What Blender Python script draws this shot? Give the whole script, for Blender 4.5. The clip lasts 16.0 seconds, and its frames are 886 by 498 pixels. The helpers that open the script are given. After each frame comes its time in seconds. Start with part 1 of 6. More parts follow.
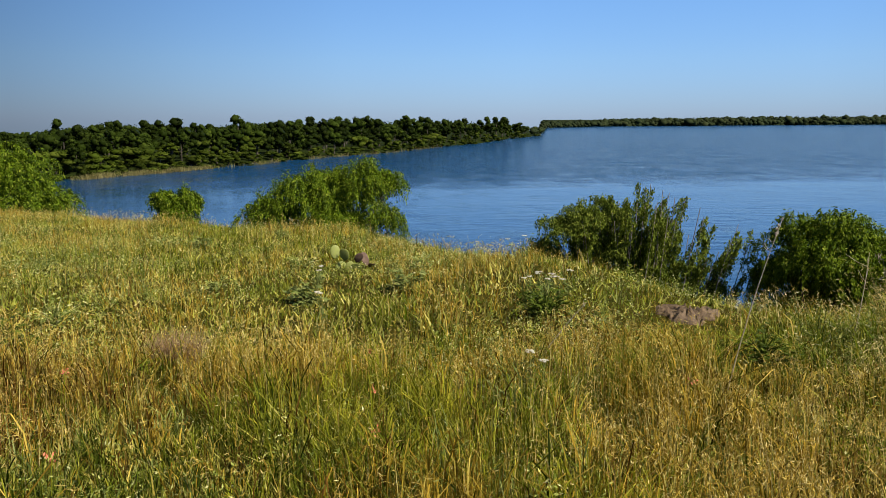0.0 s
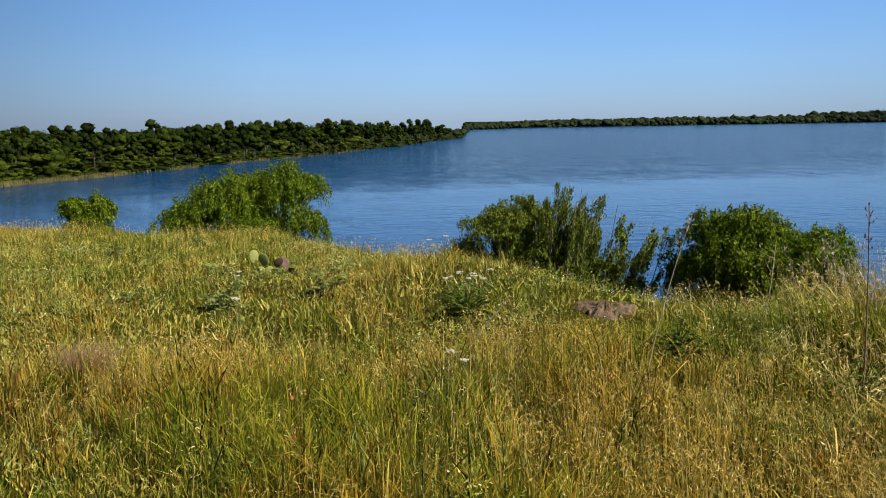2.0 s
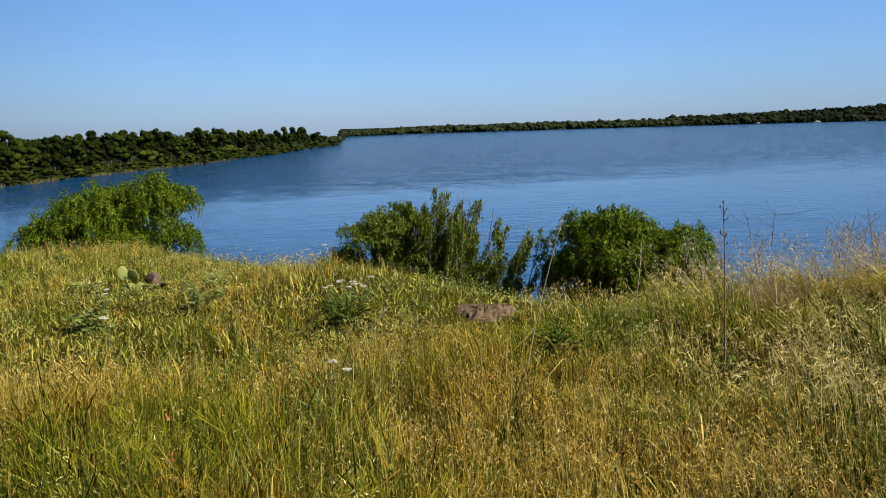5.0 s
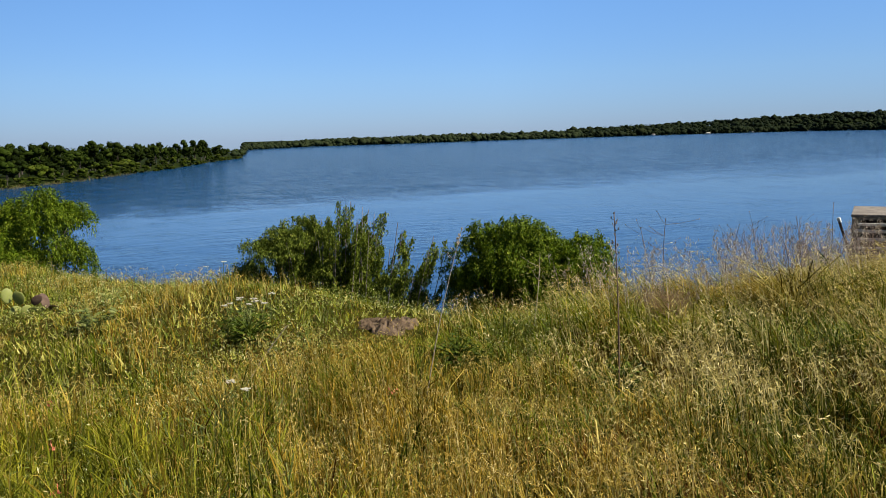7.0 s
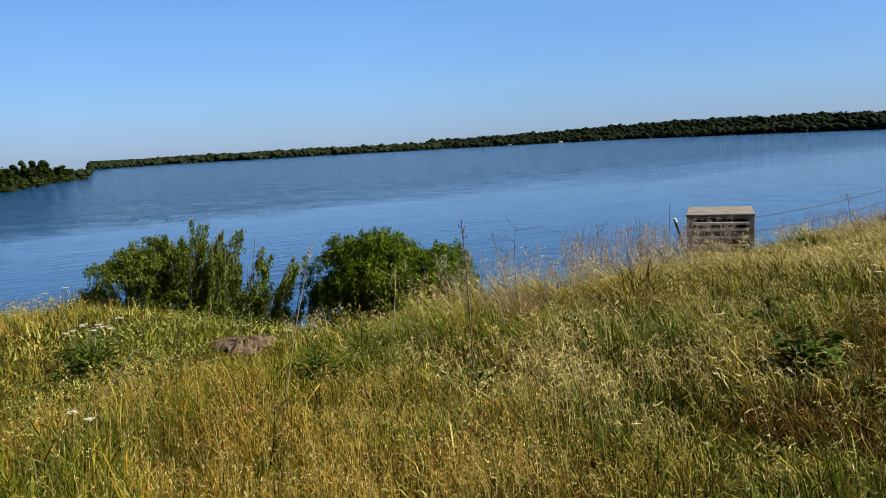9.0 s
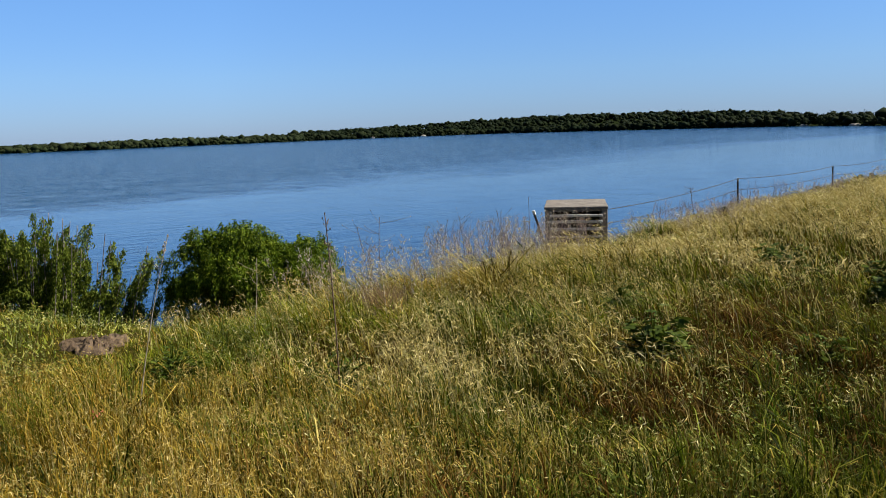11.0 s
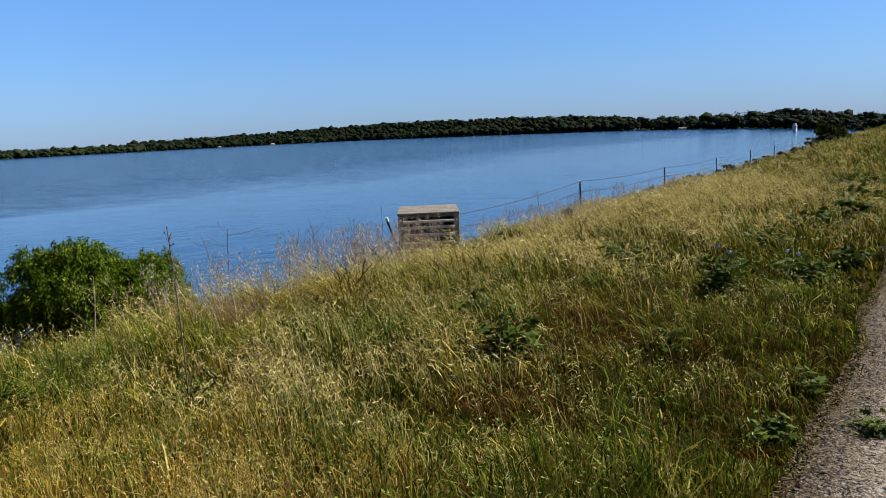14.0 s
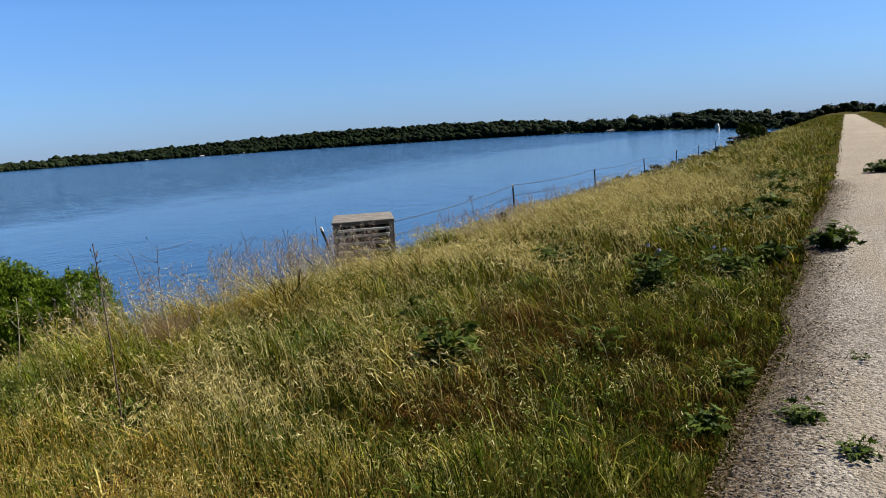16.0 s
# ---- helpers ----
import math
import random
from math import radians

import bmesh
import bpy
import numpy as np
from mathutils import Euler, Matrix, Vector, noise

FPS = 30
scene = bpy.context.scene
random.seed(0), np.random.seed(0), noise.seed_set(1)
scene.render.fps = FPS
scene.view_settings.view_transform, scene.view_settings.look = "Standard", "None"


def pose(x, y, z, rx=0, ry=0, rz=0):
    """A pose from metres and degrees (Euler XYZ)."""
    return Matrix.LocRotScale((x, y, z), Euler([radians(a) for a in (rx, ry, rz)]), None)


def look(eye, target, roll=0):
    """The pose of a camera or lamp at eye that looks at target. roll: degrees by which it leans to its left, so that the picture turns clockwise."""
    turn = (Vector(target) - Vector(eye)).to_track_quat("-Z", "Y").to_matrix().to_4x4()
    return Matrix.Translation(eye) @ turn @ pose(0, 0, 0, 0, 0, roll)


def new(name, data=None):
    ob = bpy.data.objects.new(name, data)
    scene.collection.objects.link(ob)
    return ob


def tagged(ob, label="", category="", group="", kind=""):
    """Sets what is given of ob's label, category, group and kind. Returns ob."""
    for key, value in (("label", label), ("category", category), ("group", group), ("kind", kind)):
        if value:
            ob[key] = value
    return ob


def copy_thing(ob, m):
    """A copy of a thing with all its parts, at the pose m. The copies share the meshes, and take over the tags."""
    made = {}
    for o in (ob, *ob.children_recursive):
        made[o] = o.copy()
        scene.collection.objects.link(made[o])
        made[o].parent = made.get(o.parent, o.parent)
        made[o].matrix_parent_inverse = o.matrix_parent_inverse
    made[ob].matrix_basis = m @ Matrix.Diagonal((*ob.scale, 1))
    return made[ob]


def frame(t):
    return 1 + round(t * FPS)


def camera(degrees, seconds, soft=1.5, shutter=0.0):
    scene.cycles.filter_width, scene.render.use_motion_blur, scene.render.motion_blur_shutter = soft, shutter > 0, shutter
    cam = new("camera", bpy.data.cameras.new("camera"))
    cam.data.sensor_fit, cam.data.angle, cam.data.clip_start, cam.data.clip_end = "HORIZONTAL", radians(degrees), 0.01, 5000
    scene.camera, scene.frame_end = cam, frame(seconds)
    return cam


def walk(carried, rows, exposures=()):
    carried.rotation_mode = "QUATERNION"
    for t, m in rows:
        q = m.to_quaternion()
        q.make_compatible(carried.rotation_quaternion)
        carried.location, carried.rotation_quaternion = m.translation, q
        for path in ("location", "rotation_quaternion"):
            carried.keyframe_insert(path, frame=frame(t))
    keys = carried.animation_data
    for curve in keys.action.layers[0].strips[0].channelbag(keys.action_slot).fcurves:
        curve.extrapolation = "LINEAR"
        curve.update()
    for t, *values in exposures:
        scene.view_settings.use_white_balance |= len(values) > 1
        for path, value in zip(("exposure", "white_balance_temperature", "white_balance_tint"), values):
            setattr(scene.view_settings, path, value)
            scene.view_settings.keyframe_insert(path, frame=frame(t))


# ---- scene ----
cam = camera(57.13, 16.0, 0.8)
# seconds, eye x, y, z, then yaw, pitch and roll in degrees; +x runs along the dam, +y out over the lake
PATH = [
    (0.0, -0.000, 0.000, 1.606, -9.07, -9.07, -0.09),
    (0.5, 0.016, 0.015, 1.597, -10.35, -9.04, -0.51),
    (1.0, 0.033, 0.030, 1.591, -11.86, -9.11, -0.39),
    (1.5, 0.041, 0.040, 1.590, -13.13, -9.04, -0.17),
    (2.0, 0.051, 0.030, 1.589, -14.37, -8.93, -0.57),
    (2.5, 0.060, 0.028, 1.589, -15.69, -8.79, -0.66),
    (3.0, 0.057, 0.023, 1.589, -17.05, -8.61, -0.64),
    (3.5, 0.051, 0.012, 1.589, -18.45, -8.55, -0.39),
    (4.0, 0.054, 0.014, 1.586, -19.88, -8.64, -0.44),
    (6.5, 0.057, 0.025, 1.611, -27.85, -8.08, -1.87),
    (7.0, 0.096, -0.012, 1.608, -29.46, -7.91, -1.46),
    (7.5, 0.120, -0.050, 1.607, -30.74, -7.98, -1.47),
    (8.0, 0.140, -0.083, 1.602, -32.67, -7.73, -1.97),
    (8.5, 0.157, -0.096, 1.596, -35.13, -7.54, -2.00),
    (9.0, 0.135, -0.100, 1.602, -39.05, -7.36, -2.66),
    (9.5, 0.122, -0.111, 1.598, -41.87, -7.79, -2.11),
    (12.0, 0.168, -0.081, 1.596, -52.84, -8.30, -2.57),
    (12.5, 0.176, -0.083, 1.597, -54.78, -8.43, -2.70),
    (13.0, 0.179, -0.081, 1.599, -56.23, -8.33, -2.70),
    (13.5, 0.187, -0.076, 1.597, -57.76, -8.25, -2.59),
    (14.0, 0.182, -0.078, 1.598, -58.93, -8.12, -2.56),
    (14.5, 0.182, -0.074, 1.598, -59.71, -8.00, -2.57),
    (15.0, 0.184, -0.064, 1.592, -61.42, -7.98, -2.89),
    (15.5, 0.177, -0.062, 1.594, -62.80, -7.99, -3.15),
    (16.0, 0.180, -0.087, 1.600, -63.46, -7.90, -3.86),
]


def aim(x, y, z, yaw, pitch, roll):
    a, p = radians(yaw), radians(pitch)
    eye = Vector((x, y, z))
    way = Vector((-math.sin(a) * math.cos(p), math.cos(a) * math.cos(p), math.sin(p)))
    return look(eye, eye + way, roll)


walk(cam, [(t, aim(*row)) for t, *row in PATH], [(0.0, 0.64, 6750, 10), (8.0, 0.64, 6650, 10), (14.0, 0.62, 6350, 10), (16.0, 0.60, 6220, 10)])

# ---- light ----
SUN_AZ, SUN_EL = 131.0, 46.0
world = bpy.data.worlds.new("sky")
scene.world = world
world.use_nodes = True
wn, wl = world.node_tree.nodes, world.node_tree.links
sky = wn.new("ShaderNodeTexSky")
sky.sky_type, sky.sun_disc = "NISHITA", False
sky.sun_elevation, sky.sun_rotation = radians(SUN_EL), radians(SUN_AZ)
sky.altitude, sky.air_density, sky.dust_density, sky.ozone_density = 150, 1.0, 0.1, 4.0
wn["Background"].inputs["Strength"].default_value = 0.062
vivid = wn.new("ShaderNodeHueSaturation")
vivid.inputs["Saturation"].default_value = 1.05
tint = wn.new("ShaderNodeMix")
tint.data_type, tint.blend_type = "RGBA", "MULTIPLY"
tint.inputs[0].default_value = 1.0
# a bluer, duller air towards the horizon, paler some way above it
up = wn.new("ShaderNodeTexCoord")
height = wn.new("ShaderNodeSeparateXYZ")
wl.new(up.outputs["Generated"], height.inputs[0])


def sky_ramp(value, stops):
    r = wn.new("ShaderNodeValToRGB")
    e = r.color_ramp.elements
    while len(e) < len(stops):
        e.new(0.5)
    for k, (at, c) in zip(e, stops):
        k.position, k.color = at, (*c, 1)
    wl.new(value, r.inputs[0])
    return r.outputs[0]


air = sky_ramp(height.outputs["Z"], [(0.0, (0.475, 0.685, 1.30)), (0.07, (0.70, 0.93, 1.38)), (0.16, (0.86, 1.13, 1.52)), (0.40, (0.40, 0.54, 0.76))])
# and a deeper sky away from the sun
across = wn.new("ShaderNodeMapRange")
across.inputs["From Min"].default_value, across.inputs["From Max"].default_value = -0.5, 1.0
wl.new(height.outputs["X"], across.inputs["Value"])
side = sky_ramp(across.outputs[0], [(0.0, (0.44, 0.44, 0.44)), (0.12, (0.48, 0.48, 0.48)), (0.25, (0.74, 0.74, 0.74)), (0.36, (0.93, 0.93, 0.93)), (0.5, (1.06, 1.06, 1.06)), (0.7, (1.10, 1.10, 1.10)), (1.0, (0.84, 0.84, 0.84))])
dim = wn.new("ShaderNodeMix")
dim.data_type, dim.blend_type = "RGBA", "MULTIPLY"
dim.inputs[0].default_value = 1.0
wl.new(air, dim.inputs[6])
wl.new(side, dim.inputs[7])
wl.new(dim.outputs[2], tint.inputs[7])
wl.new(sky.outputs[0], vivid.inputs["Color"])
wl.new(vivid.outputs[0], tint.inputs[6])
wl.new(tint.outputs[2], wn["Background"].inputs["Color"])
lamp = bpy.data.lights.new("sun", "SUN")
lamp.energy, lamp.angle, lamp.color = 5.0, radians(0.55), (1.0, 0.935, 0.80)
sun = new("sun", lamp)
to_sun = Vector((math.sin(radians(SUN_AZ)) * math.cos(radians(SUN_EL)), math.cos(radians(SUN_AZ)) * math.cos(radians(SUN_EL)), math.sin(radians(SUN_EL))))
sun.matrix_world = look(to_sun * 60, (0, 0, 0))

# ---- materials ----


def material(name):
    m = bpy.data.materials.new(name)
    m.use_nodes = True
    t = m.node_tree
    return m, t.nodes, t.links, t.nodes["Principled BSDF"]


def ramp(nodes, stops):
    r = nodes.new("ShaderNodeValToRGB")
    e = r.color_ramp.elements
    while len(e) < len(stops):
        e.new(0.5)
    for k, (at, c) in zip(e, stops):
        k.position, k.color = at, (*c, 1)
    return r


def noise_tex(nodes, links, scale, detail=4.0, rough=0.55, coords="Object", stretch=None):
    tc = nodes.new("ShaderNodeTexCoord")
    n = nodes.new("ShaderNodeTexNoise")
    n.inputs["Scale"].default_value, n.inputs["Detail"].default_value, n.inputs["Roughness"].default_value = scale, detail, rough
    src = tc.outputs[coords]
    if stretch:
        mp = nodes.new("ShaderNodeMapping")
        mp.inputs["Scale"].default_value = stretch
        links.new(src, mp.inputs["Vector"])
        src = mp.outputs[0]
    links.new(src, n.inputs["Vector"])
    return n


def mix_colour(nodes, links, fac, a, b, mode="MIX"):
    m = nodes.new("ShaderNodeMix")
    m.data_type, m.blend_type = "RGBA", mode
    if isinstance(fac, float):
        m.inputs[0].default_value = fac
    else:
        links.new(fac, m.inputs[0])
    for s, v in ((m.inputs[6], a), (m.inputs[7], b)):
        if isinstance(v, tuple):
            s.default_value = (*v, 1)
        else:
            links.new(v, s)
    return m.outputs[2]


def bump(nodes, links, height, strength, distance, bsdf):
    b = nodes.new("ShaderNodeBump")
    b.inputs["Strength"].default_value, b.inputs["Distance"].default_value = strength, distance
    links.new(height, b.inputs["Height"])
    links.new(b.outputs[0], bsdf.inputs["Normal"])


def leaf_material(name, stops, through_light=0.35, patch=None, rough=0.6, patch_scale=0.35, gloss=0.05, each=0.0, clump=0.0):
    """Leaves or blades: each island takes its own tone; part of the light goes through."""
    m, n, l, p = material(name)
    geo = n.new("ShaderNodeNewGeometry")
    r = ramp(n, stops)
    l.new(geo.outputs["Random Per Island"], r.inputs[0])
    colour = r.outputs[0]
    if patch:
        nz = noise_tex(n, l, patch_scale, 3.0)
        pr = ramp(n, [(0.4, (0, 0, 0)), (0.62, (1, 1, 1))])
        l.new(nz.outputs[0], pr.inputs[0])
        colour = mix_colour(n, l, pr.outputs[0], colour, mix_colour(n, l, 0.6, colour, patch))
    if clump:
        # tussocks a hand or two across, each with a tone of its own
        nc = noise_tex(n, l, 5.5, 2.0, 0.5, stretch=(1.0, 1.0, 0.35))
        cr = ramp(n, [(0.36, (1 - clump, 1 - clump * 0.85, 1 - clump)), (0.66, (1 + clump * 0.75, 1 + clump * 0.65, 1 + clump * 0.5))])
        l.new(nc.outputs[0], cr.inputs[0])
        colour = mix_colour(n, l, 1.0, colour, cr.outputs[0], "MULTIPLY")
    if each:
        info = n.new("ShaderNodeObjectInfo")
        er = ramp(n, [(0.0, (1 - each, 1 - each, 1 - each)), (1.0, (1 + each, 1 + each * 0.9, 1 + each * 0.6))])
        l.new(info.outputs["Random"], er.inputs[0])
        colour = mix_colour(n, l, 1.0, colour, er.outputs[0], "MULTIPLY")
    l.new(colour, p.inputs["Base Color"])
    p.inputs["Roughness"].default_value = rough
    p.inputs["Specular IOR Level"].default_value = gloss
    tr = n.new("ShaderNodeBsdfTranslucent")
    l.new(colour, tr.inputs["Color"])
    mx = n.new("ShaderNodeMixShader")
    mx.inputs[0].default_value = through_light
    l.new(p.outputs[0], mx.inputs[1])
    l.new(tr.outputs[0], mx.inputs[2])
    l.new(mx.outputs[0], n["Material Output"].inputs["Surface"])
    return m


def plain(name, a, b, scale, rough=0.8, relief=0.3, distance=0.01, metal=0.0, fine=None, coords="Object"):
    m, n, l, p = material(name)
    nz = noise_tex(n, l, scale, 6.0, 0.6, coords)
    r = ramp(n, [(0.35, a), (0.65, b)])
    l.new(nz.outputs[0], r.inputs[0])
    colour = r.outputs[0]
    if fine:
        nf = noise_tex(n, l, scale * 9, 4.0, 0.6, coords)
        rf = ramp(n, [(0.42, (0, 0, 0)), (0.58, (1, 1, 1))])
        l.new(nf.outputs[0], rf.inputs[0])
        colour = mix_colour(n, l, rf.outputs[0], colour, mix_colour(n, l, 0.5, colour, fine))
    l.new(colour, p.inputs["Base Color"])
    p.inputs["Roughness"].default_value, p.inputs["Metallic"].default_value = rough, metal
    if relief:
        bump(n, l, nz.outputs[0], relief, distance, p)
    return m


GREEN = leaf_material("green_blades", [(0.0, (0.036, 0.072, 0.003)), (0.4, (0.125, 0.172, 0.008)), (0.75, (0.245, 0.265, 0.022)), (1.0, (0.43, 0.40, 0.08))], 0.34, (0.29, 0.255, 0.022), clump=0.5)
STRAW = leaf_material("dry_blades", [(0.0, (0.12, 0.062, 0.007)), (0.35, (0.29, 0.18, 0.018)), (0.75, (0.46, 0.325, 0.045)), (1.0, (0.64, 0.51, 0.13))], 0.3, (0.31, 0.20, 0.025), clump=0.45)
# a darker copy of the green blades, with the sward's shade in its colour
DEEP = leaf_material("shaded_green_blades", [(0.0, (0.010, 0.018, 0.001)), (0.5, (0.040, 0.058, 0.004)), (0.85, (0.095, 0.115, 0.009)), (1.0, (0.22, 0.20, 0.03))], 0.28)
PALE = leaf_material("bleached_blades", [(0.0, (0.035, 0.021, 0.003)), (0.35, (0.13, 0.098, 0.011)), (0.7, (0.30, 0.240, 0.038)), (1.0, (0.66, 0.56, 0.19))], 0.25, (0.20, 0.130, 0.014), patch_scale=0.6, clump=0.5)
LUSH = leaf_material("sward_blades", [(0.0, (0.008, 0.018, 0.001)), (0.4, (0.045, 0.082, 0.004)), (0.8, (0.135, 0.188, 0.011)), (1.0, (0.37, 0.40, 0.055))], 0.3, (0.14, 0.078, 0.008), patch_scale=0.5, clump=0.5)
CREAM = leaf_material("bleached_husks", [(0.0, (0.37, 0.29, 0.075)), (0.6, (0.62, 0.51, 0.185)), (1.0, (0.86, 0.75, 0.39))], 0.25)
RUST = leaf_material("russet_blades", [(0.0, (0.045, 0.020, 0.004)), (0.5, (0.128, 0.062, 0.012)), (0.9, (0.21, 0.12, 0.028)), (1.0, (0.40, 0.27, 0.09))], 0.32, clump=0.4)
GREYGREEN = leaf_material("silvery_leaves", [(0.0, (0.089, 0.122, 0.028)), (0.6, (0.169, 0.204, 0.055)), (1.0, (0.266, 0.285, 0.098))], 0.2)
OAT = leaf_material("oat_husks", [(0.0, (0.32, 0.21, 0.035)), (0.6, (0.53, 0.39, 0.09)), (1.0, (0.74, 0.62, 0.27))], 0.3)
WILLOW = leaf_material("willow_leaves", [(0.0, (0.034, 0.066, 0.003)), (0.55, (0.088, 0.138, 0.007)), (0.9, (0.155, 0.21, 0.014)), (1.0, (0.26, 0.30, 0.036))], 0.25, rough=0.45)
PLUME = leaf_material("shrub_leaves", [(0.0, (0.040, 0.064, 0.007)), (0.5, (0.102, 0.140, 0.016)), (0.85, (0.18, 0.22, 0.030)), (1.0, (0.29, 0.32, 0.052))], 0.3)
BROADLEAF = leaf_material("weed_leaves", [(0.0, (0.028, 0.048, 0.004)), (0.6, (0.060, 0.092, 0.008)), (1.0, (0.125, 0.155, 0.020))], 0.15, rough=0.6, gloss=0.08)
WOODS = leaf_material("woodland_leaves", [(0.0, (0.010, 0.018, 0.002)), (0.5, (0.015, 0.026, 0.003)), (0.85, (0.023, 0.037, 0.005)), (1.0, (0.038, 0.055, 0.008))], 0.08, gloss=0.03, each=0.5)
WOODS_LIGHT = leaf_material("thicket_leaves", [(0.0, (0.021, 0.034, 0.003)), (0.5, (0.032, 0.048, 0.005)), (1.0, (0.056, 0.072, 0.010))], 0.12, gloss=0.03, each=0.5)
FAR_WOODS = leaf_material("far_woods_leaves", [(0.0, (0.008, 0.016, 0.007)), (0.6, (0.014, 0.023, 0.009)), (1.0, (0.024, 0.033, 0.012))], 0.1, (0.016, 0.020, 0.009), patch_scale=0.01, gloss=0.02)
# distance haze mixed into the leaf colour of the low shore
HAZED_WOODS = leaf_material("haze_tinted_leaves", [(0.0, (0.020, 0.031, 0.013)), (0.6, (0.027, 0.039, 0.016)), (1.0, (0.040, 0.050, 0.021))], 0.1, (0.024, 0.030, 0.013), patch_scale=0.02, gloss=0.02)
REED = leaf_material("reeds", [(0.0, (0.15, 0.13, 0.045)), (0.6, (0.25, 0.215, 0.09)), (1.0, (0.11, 0.12, 0.035))], 0.2)
DEADTWIG = plain("dead_stalks", (0.09, 0.06, 0.04), (0.20, 0.14, 0.10), 30, 0.9, 0.0)
PALETWIG = plain("bleached_stalks", (0.36, 0.29, 0.19), (0.52, 0.44, 0.32), 30, 0.9, 0.0)
BARK = plain("bark", (0.03, 0.024, 0.018), (0.075, 0.06, 0.048), 9, 0.9, 0.6, 0.02)
PETAL_WHITE = plain("white_florets", (0.32, 0.30, 0.22), (0.46, 0.43, 0.34), 60, 0.8, 0.4, 0.004)
PETAL_RED = plain("coral_petals", (0.48, 0.11, 0.05), (0.62, 0.22, 0.11), 60, 0.7, 0.0)
PETAL_LILAC = plain("lilac_florets", (0.30, 0.28, 0.36), (0.44, 0.42, 0.48), 60, 0.8, 0.0)
PAD = plain("cactus_pads", (0.15, 0.19, 0.03), (0.26, 0.29, 0.06), 6, 0.65, 0.25, 0.01, fine=(0.26, 0.26, 0.10))
PAD_DEAD = plain("withered_pads", (0.055, 0.03, 0.022), (0.14, 0.09, 0.06), 12, 0.9, 0.5, 0.01)
CONCRETE = plain("weathered_concrete", (0.17, 0.145, 0.118), (0.31, 0.275, 0.23), 5, 0.9, 0.8, 0.012, fine=(0.06, 0.05, 0.04))
PIPE = plain("bleached_rails", (0.55, 0.53, 0.50), (0.78, 0.76, 0.72), 14, 0.7, 0.3, 0.003, fine=(0.25, 0.19, 0.14))
# much darker than the concrete: box back wall, house windows, spit rocks
DARKINSIDE = plain("dark_grey_brown", (0.03, 0.027, 0.022), (0.07, 0.06, 0.05), 5, 0.9, 0.4, 0.01)
POST = plain("rusted_steel", (0.045, 0.035, 0.03), (0.12, 0.085, 0.06), 22, 0.7, 0.3, 0.002, 0.3)
POST_TIP = plain("white_post_paint", (0.66, 0.66, 0.64), (0.82, 0.82, 0.80), 30, 0.6, 0.1, 0.001)
WIRE = plain("galvanised_wire", (0.03, 0.027, 0.025), (0.07, 0.06, 0.055), 40, 0.55, 0.0, metal=0.6)
WHITEWASH = plain("whitewashed_concrete", (0.70, 0.68, 0.64), (0.84, 0.82, 0.78), 2, 0.8, 0.2, 0.02)
STONE = plain("pale_stone", (0.30, 0.27, 0.23), (0.50, 0.46, 0.40), 3, 0.9, 0.6, 0.05)
PEBBLE = leaf_material("gravel_stones", [(0.0, (0.10, 0.08, 0.065)), (0.5, (0.27, 0.24, 0.21)), (1.0, (0.56, 0.53, 0.49))], 0.0, rough=0.9)


def gravel_material():
    m, n, l, p = material("gravel_road")
    big = noise_tex(n, l, 0.35, 4.0)
    r = ramp(n, [(0.3, (0.27, 0.23, 0.19)), (0.7, (0.39, 0.345, 0.295))])
    l.new(big.outputs[0], r.inputs[0])
    tc = n.new("ShaderNodeTexCoord")
    v = n.new("ShaderNodeTexVoronoi")
    v.inputs["Scale"].default_value = 48
    l.new(tc.outputs["Object"], v.inputs["Vector"])
    vr = ramp(n, [(0.0, (0.42, 0.39, 0.36)), (1.0, (1.5, 1.47, 1.42))])
    l.new(v.outputs["Color"], vr.inputs[0])
    colour = mix_colour(n, l, 1.0, r.outputs[0], vr.outputs[0], "MULTIPLY")
    dirt = noise_tex(n, l, 1.3, 6.0, 0.65, stretch=(0.25, 1.0, 1.0))
    dr = ramp(n, [(0.50, (0, 0, 0)), (0.66, (1, 1, 1))])
    l.new(dirt.outputs[0], dr.inputs[0])
    colour = mix_colour(n, l, dr.outputs[0], colour, mix_colour(n, l, 0.5, colour, (0.30, 0.235, 0.15)))
    # tan dust further along, dark soil against the grass
    sx = n.new("ShaderNodeSeparateXYZ")
    l.new(tc.outputs["Object"], sx.inputs[0])
    for axis, lo, hi, share, tone in (("X", 8.0, 22.0, 0.55, (0.36, 0.28, 0.18)), ("Y", -0.02, 0.42, 0.85, (0.085, 0.06, 0.04))):
        run = n.new("ShaderNodeMath")
        run.operation = "MULTIPLY_ADD"
        l.new(dirt.outputs[0], run.inputs[0])
        run.inputs[1].default_value = (hi - lo) * 0.9
        l.new(sx.outputs[axis], run.inputs[2])
        mr = n.new("ShaderNodeMapRange")
        mr.inputs["From Min"].default_value, mr.inputs["From Max"].default_value = lo + (hi - lo) * 0.45, hi + (hi - lo) * 0.45
        mr.inputs["To Max"].default_value = share
        l.new(run.outputs[0], mr.inputs["Value"])
        colour = mix_colour(n, l, mr.outputs[0], colour, tone)
    l.new(colour, p.inputs["Base Color"])
    p.inputs["Roughness"].default_value = 0.95
    grit = noise_tex(n, l, 75, 4.0, 0.7)
    lump = n.new("ShaderNodeMath")
    lump.operation = "SUBTRACT"
    l.new(grit.outputs[0], lump.inputs[0])
    l.new(v.outputs["Distance"], lump.inputs[1])
    bump(n, l, lump.outputs[0], 1.0, 0.018, p)
    return m


